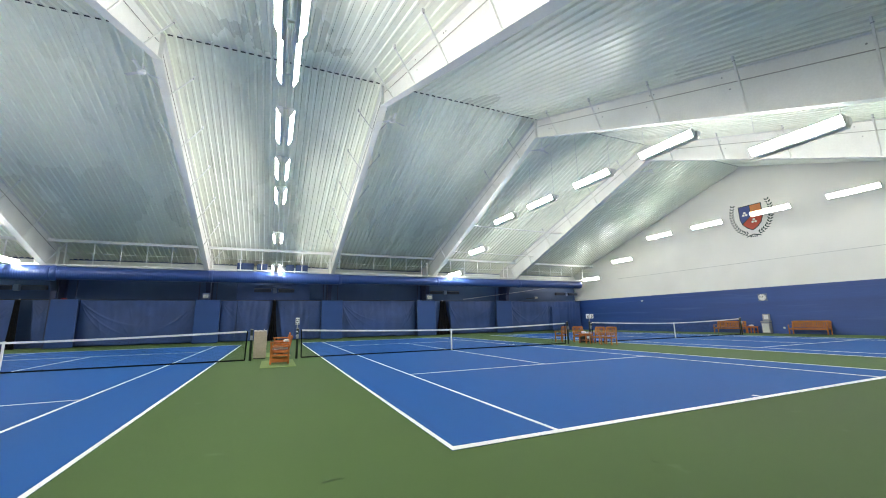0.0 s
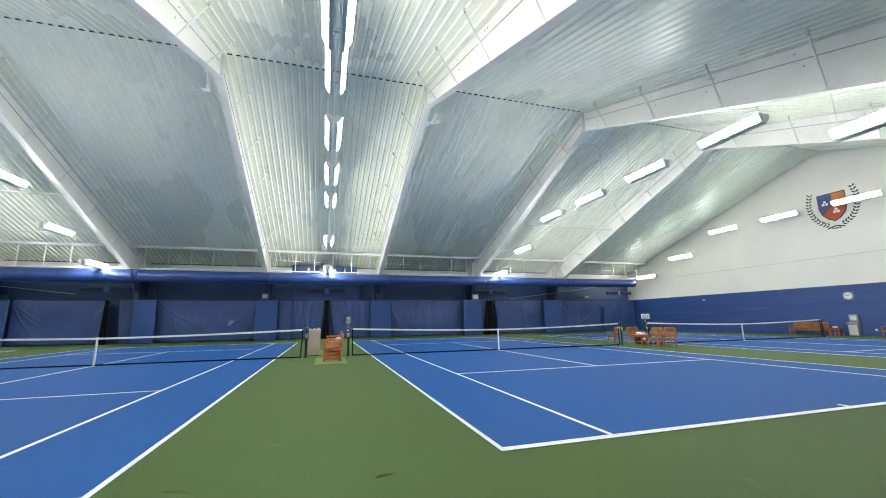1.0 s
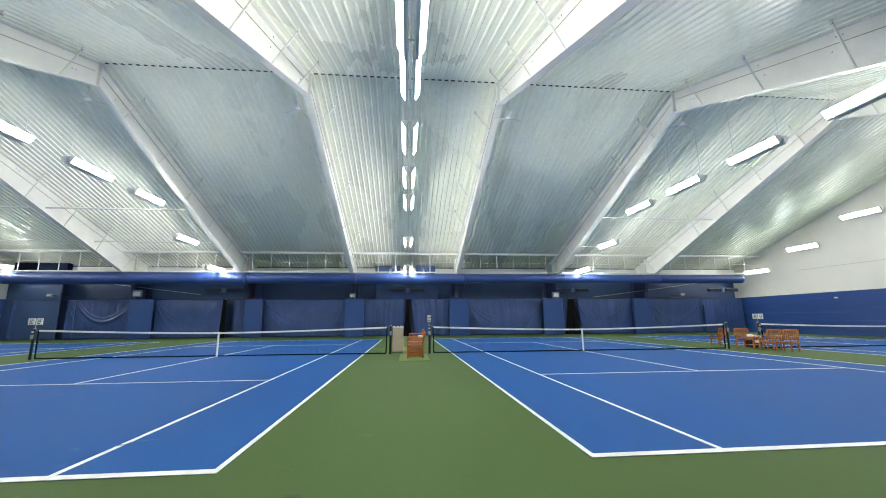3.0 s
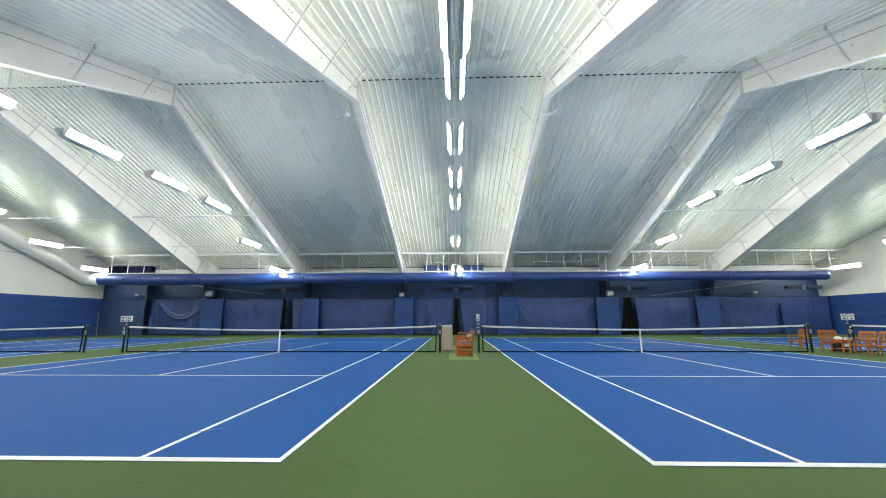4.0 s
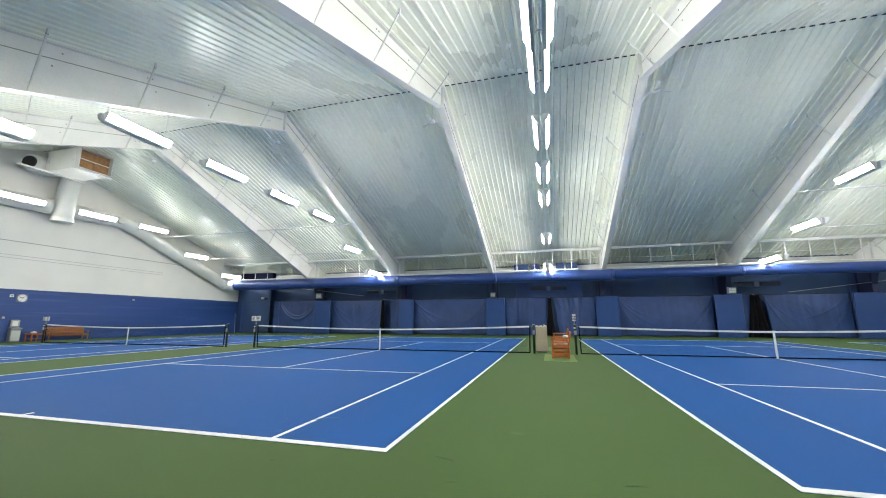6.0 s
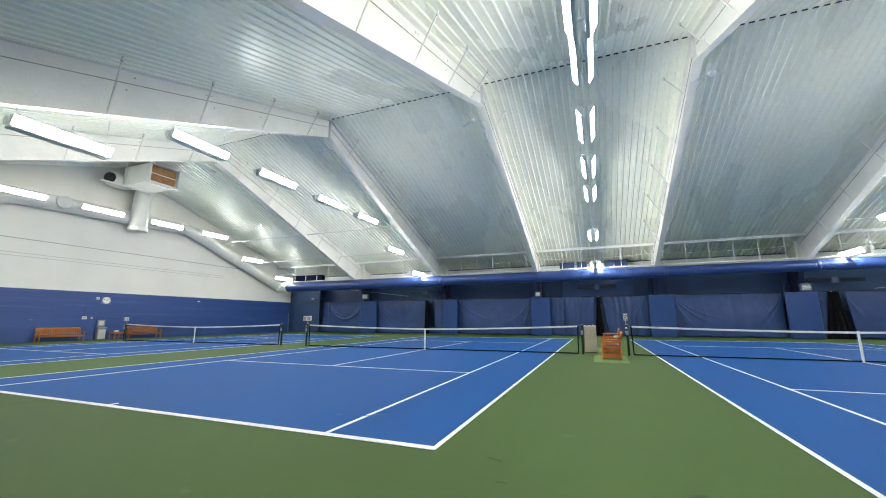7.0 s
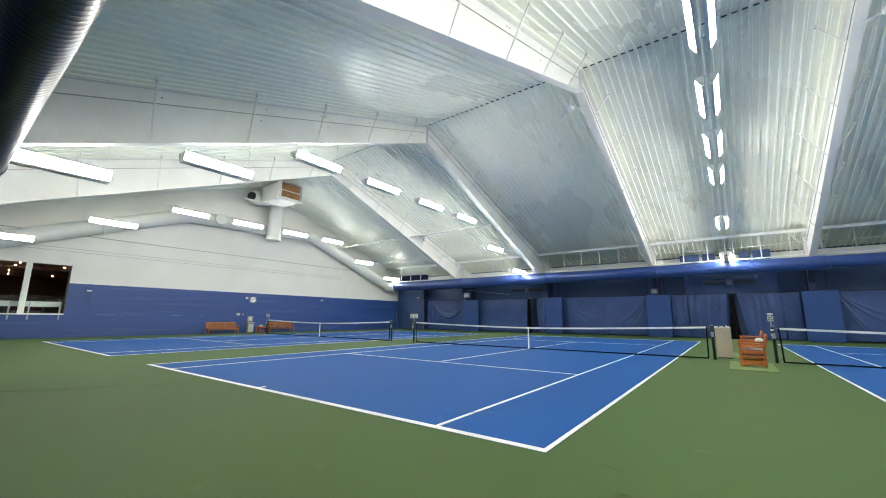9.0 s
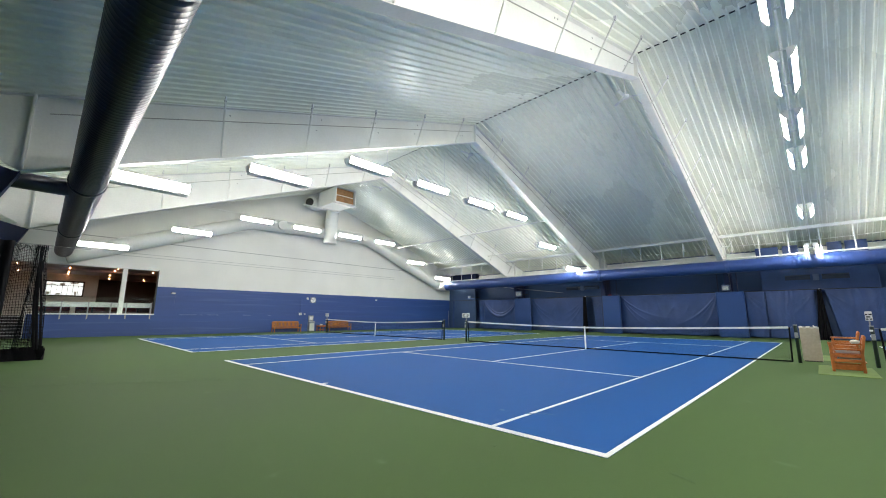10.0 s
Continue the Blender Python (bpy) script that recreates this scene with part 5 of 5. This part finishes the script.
for x, y in spots:
    d = thing("downlight", "small warm recessed downlight in a lounge ceiling", "downlight", None, "lounge downlights")
    part("trim_ring", Shape().tube([(x, y, LZ1 - 0.012), (x, y, LZ1 - 0.001)], 0.11, 16), M_LOUNGEC, d)
    part("lens", Shape().tube([(x, y, LZ1 - 0.075), (x, y, LZ1 - 0.06), (x, y, LZ1 - 0.013)], [0.018, 0.032, 0.038], 12), M_SPOT, d, "warm glowing lens")
stair = thing("stair", "dark stair rising to the lounge", "stair")
for k in range(7):
    part("tread", Shape().soft(XW - 0.6 - 0.29 * (k + 1), XW - 0.6 - 0.29 * k, ST_Y0, ST_Y1, 0.171 * k + 0.12, 0.171 * (k + 1), 0.01), M_GREY, stair)
    part("riser_board", Shape().box(XW - 0.6 - 0.29 * (k + 1), XW - 0.64 - 0.29 * k, ST_Y0, ST_Y1, 0.0, 0.171 * k + 0.12), M_DARK, stair)
setting("stair_floor", Shape().box(LX0, XW - 0.3, LY0, LY0 + 2.2, -0.2, -0.005), M_LOUNGE, "dark floor at the foot of the stair", category="floor")

# ---- gathered divider nets ----
def net_bundle(x, w_top, w_low, seed):
    """A black net drawn together at the far wall, wider at the floor."""
    b = thing("divider_net", "black divider net bunched up before navy curtains", "divider net", None, "divider nets")
    rng = random.Random(seed)
    ph = rng.uniform(0, 6)

    def place(u, v):
        w = w_top + (w_low - w_top) * v ** 1.5
        return (x + (u - 0.5) * w + 0.10 * v * math.sin(ph), 17.05 + 0.10 * math.sin(u * 24 + ph + 1.2 * v) * (0.5 + v), 3.04 - 3.03 * v)
    ob = part("folds", Shape().sheet(40, 16, place), M_NET, b, "pleated black netting", True)
    part("hook", Shape().tube([(x, 17.05, 2.99), (x, 17.28, 3.09)], 0.02, 6), M_WHITE, b)
    ob.modifiers.new("thickness", "SOLIDIFY").thickness = 0.01


net_bundle(-16.4, 0.28, 0.55, 2)
net_bundle(AISLE + 0.05, 0.20, 0.75, 5)
net_bundle(12.55, 0.55, 1.5, 8)

dn = thing("divider_net", "black see-through divider net gathered beside a column", "divider net", None, "divider nets")
NXX, NYY, NTOP = -18.0, -15.62, 3.28


def lattice(p00, p10, p01, p11, nu, nv, r):
    """A hanging sheet of crossed cords between four corners, slightly folded."""
    sh = Shape()
    p00, p10, p01, p11 = map(Vector, (p00, p10, p01, p11))

    def at(u, v):
        q = (p00 * (1 - u) + p10 * u) * (1 - v) + (p01 * (1 - u) + p11 * u) * v
        return q + Vector((0.10 * math.sin(9 * u + 2 * v), 0.03 * math.sin(13 * u + 3 * v), 0.0))
    for i in range(nu + 1):
        sh.tube([at(i / nu, j / 10) for j in range(11)], r, 3, cap=False)
    for j in range(nv + 1):
        sh.tube([at(i / 16, j / nv) for i in range(17)], r, 3, cap=False)
    return sh


part("netting", lattice((NXX, NYY - 0.95, NTOP), (NXX, NYY - 0.25, NTOP), (NXX, NYY - 1.0, 0.3), (NXX, NYY + 0.02, 0.3), 22, 68, 0.006), M_NET, dn, "fine black net", kind="stuff")
part("netting", lattice((NXX - 0.4, NYY - 0.45, NTOP), (NXX - 0.3, NYY - 0.25, NTOP), (NXX - 0.6, NYY - 0.6, 0.3), (NXX - 0.5, NYY + 0.03, 0.3), 18, 68, 0.006), M_NET, dn, "fine black net", kind="stuff")
fold = Shape()
for k in range(4):
    a = k * 1.7
    fold.tube([(NXX - 0.1 + 0.06 * math.cos(a), NYY - 0.30 + 0.05 * math.sin(a), NTOP), (NXX - 0.1 + 0.03 * math.cos(a), NYY - 0.30 + 0.04 * math.sin(a), 2.4),
               (NXX - 0.12 + 0.08 * math.cos(a + 0.5), NYY - 0.22 + 0.08 * math.sin(a), 1.5), (NXX - 0.1 + 0.10 * math.cos(a), NYY - 0.08 + 0.07 * math.sin(a), 0.3)], [0.012, 0.022, 0.028, 0.035], 6)
part("bundle", fold, M_NET, dn, "bundled black net folds", True)
part("skirt", Shape().sheet(24, 5, lambda u, v: (NXX - 0.25 + 0.25 * u + 0.05 * math.sin(20 * u), NYY + 0.06 - 1.2 * (1 - u) + 0.03 * math.sin(16 * u + 3 * v), 0.004 + (0.30 + 0.10 * u) * v)), M_NET, dn, "black weighted skirt")
part("skirt", Shape().sheet(24, 5, lambda u, v: (NXX - 0.9 + 0.9 * u, NYY + 0.06 + 0.04 * math.sin(18 * u + 2 * v), 0.004 + 0.30 * v)), M_NET, dn, "black weighted skirt")
part("cable", Shape().tube([(NXX - 0.1, -18.28, NTOP + 0.03), (NXX - 0.1, -14.9, NTOP + 0.03)], 0.008, 6), M_GREY, dn)
rope = [(NXX - 0.1, NYY - 0.95 + 0.06 * k, NTOP - 0.08 + 0.09 * math.sin(1.5 * k)) for k in range(11)]
part("cord", Shape().tube(rope, 0.012, 5), M_BLACK, dn, "looped black cord", True)
for k in range(6):
    part("hook", Shape().tube([(NXX - 0.1, NYY - 0.22 - 0.04 * k, NTOP + 0.04), (NXX - 0.1, NYY - 0.20 - 0.04 * k, NTOP - 0.12)], 0.012, 5), M_BLACK, dn)
bc = tagged(new("backdrop_curtain", Shape().sheet(60, 12, lambda u, v: (NXX + 0.10 + 0.06 * math.sin(40 * u), NYY - 0.88 - 1.75 * u, 0.01 + (NTOP + 0.05) * v)).mesh("backdrop_curtain", M_NET, True)), "black pleated backdrop curtain beside a column", "curtain")
bc.modifiers.new("thickness", "SOLIDIFY").thickness = 0.01
tagged(new("leaning_pole", Shape().tube([(XW + 0.35, 16.9, 0.0), (XW + 0.04, 17.1, 1.95)], 0.02, 8).mesh("leaning_pole", M_GREY)), "grey broom pole leaning in the hall corner", "pole")
dr = thing("door_1", "navy painted door with a thin frame in a navy wall", "door")
tagged(dr, kind="structure")
part("leaf", Shape().soft(25.02, 27.0, 17.02, 17.07, 0.02, 2.33, 0.01), M_CURTAIN, dr)
for a in ((24.94, 25.02, 0.0, 2.41), (27.0, 27.08, 0.0, 2.41), (25.02, 27.0, 2.33, 2.41), (25.98, 26.04, 0.02, 2.33)):
    part("door_frame", Shape().box(a[0], a[1], 16.99, 17.08, a[2], a[3]), M_CURTAIN, dr)
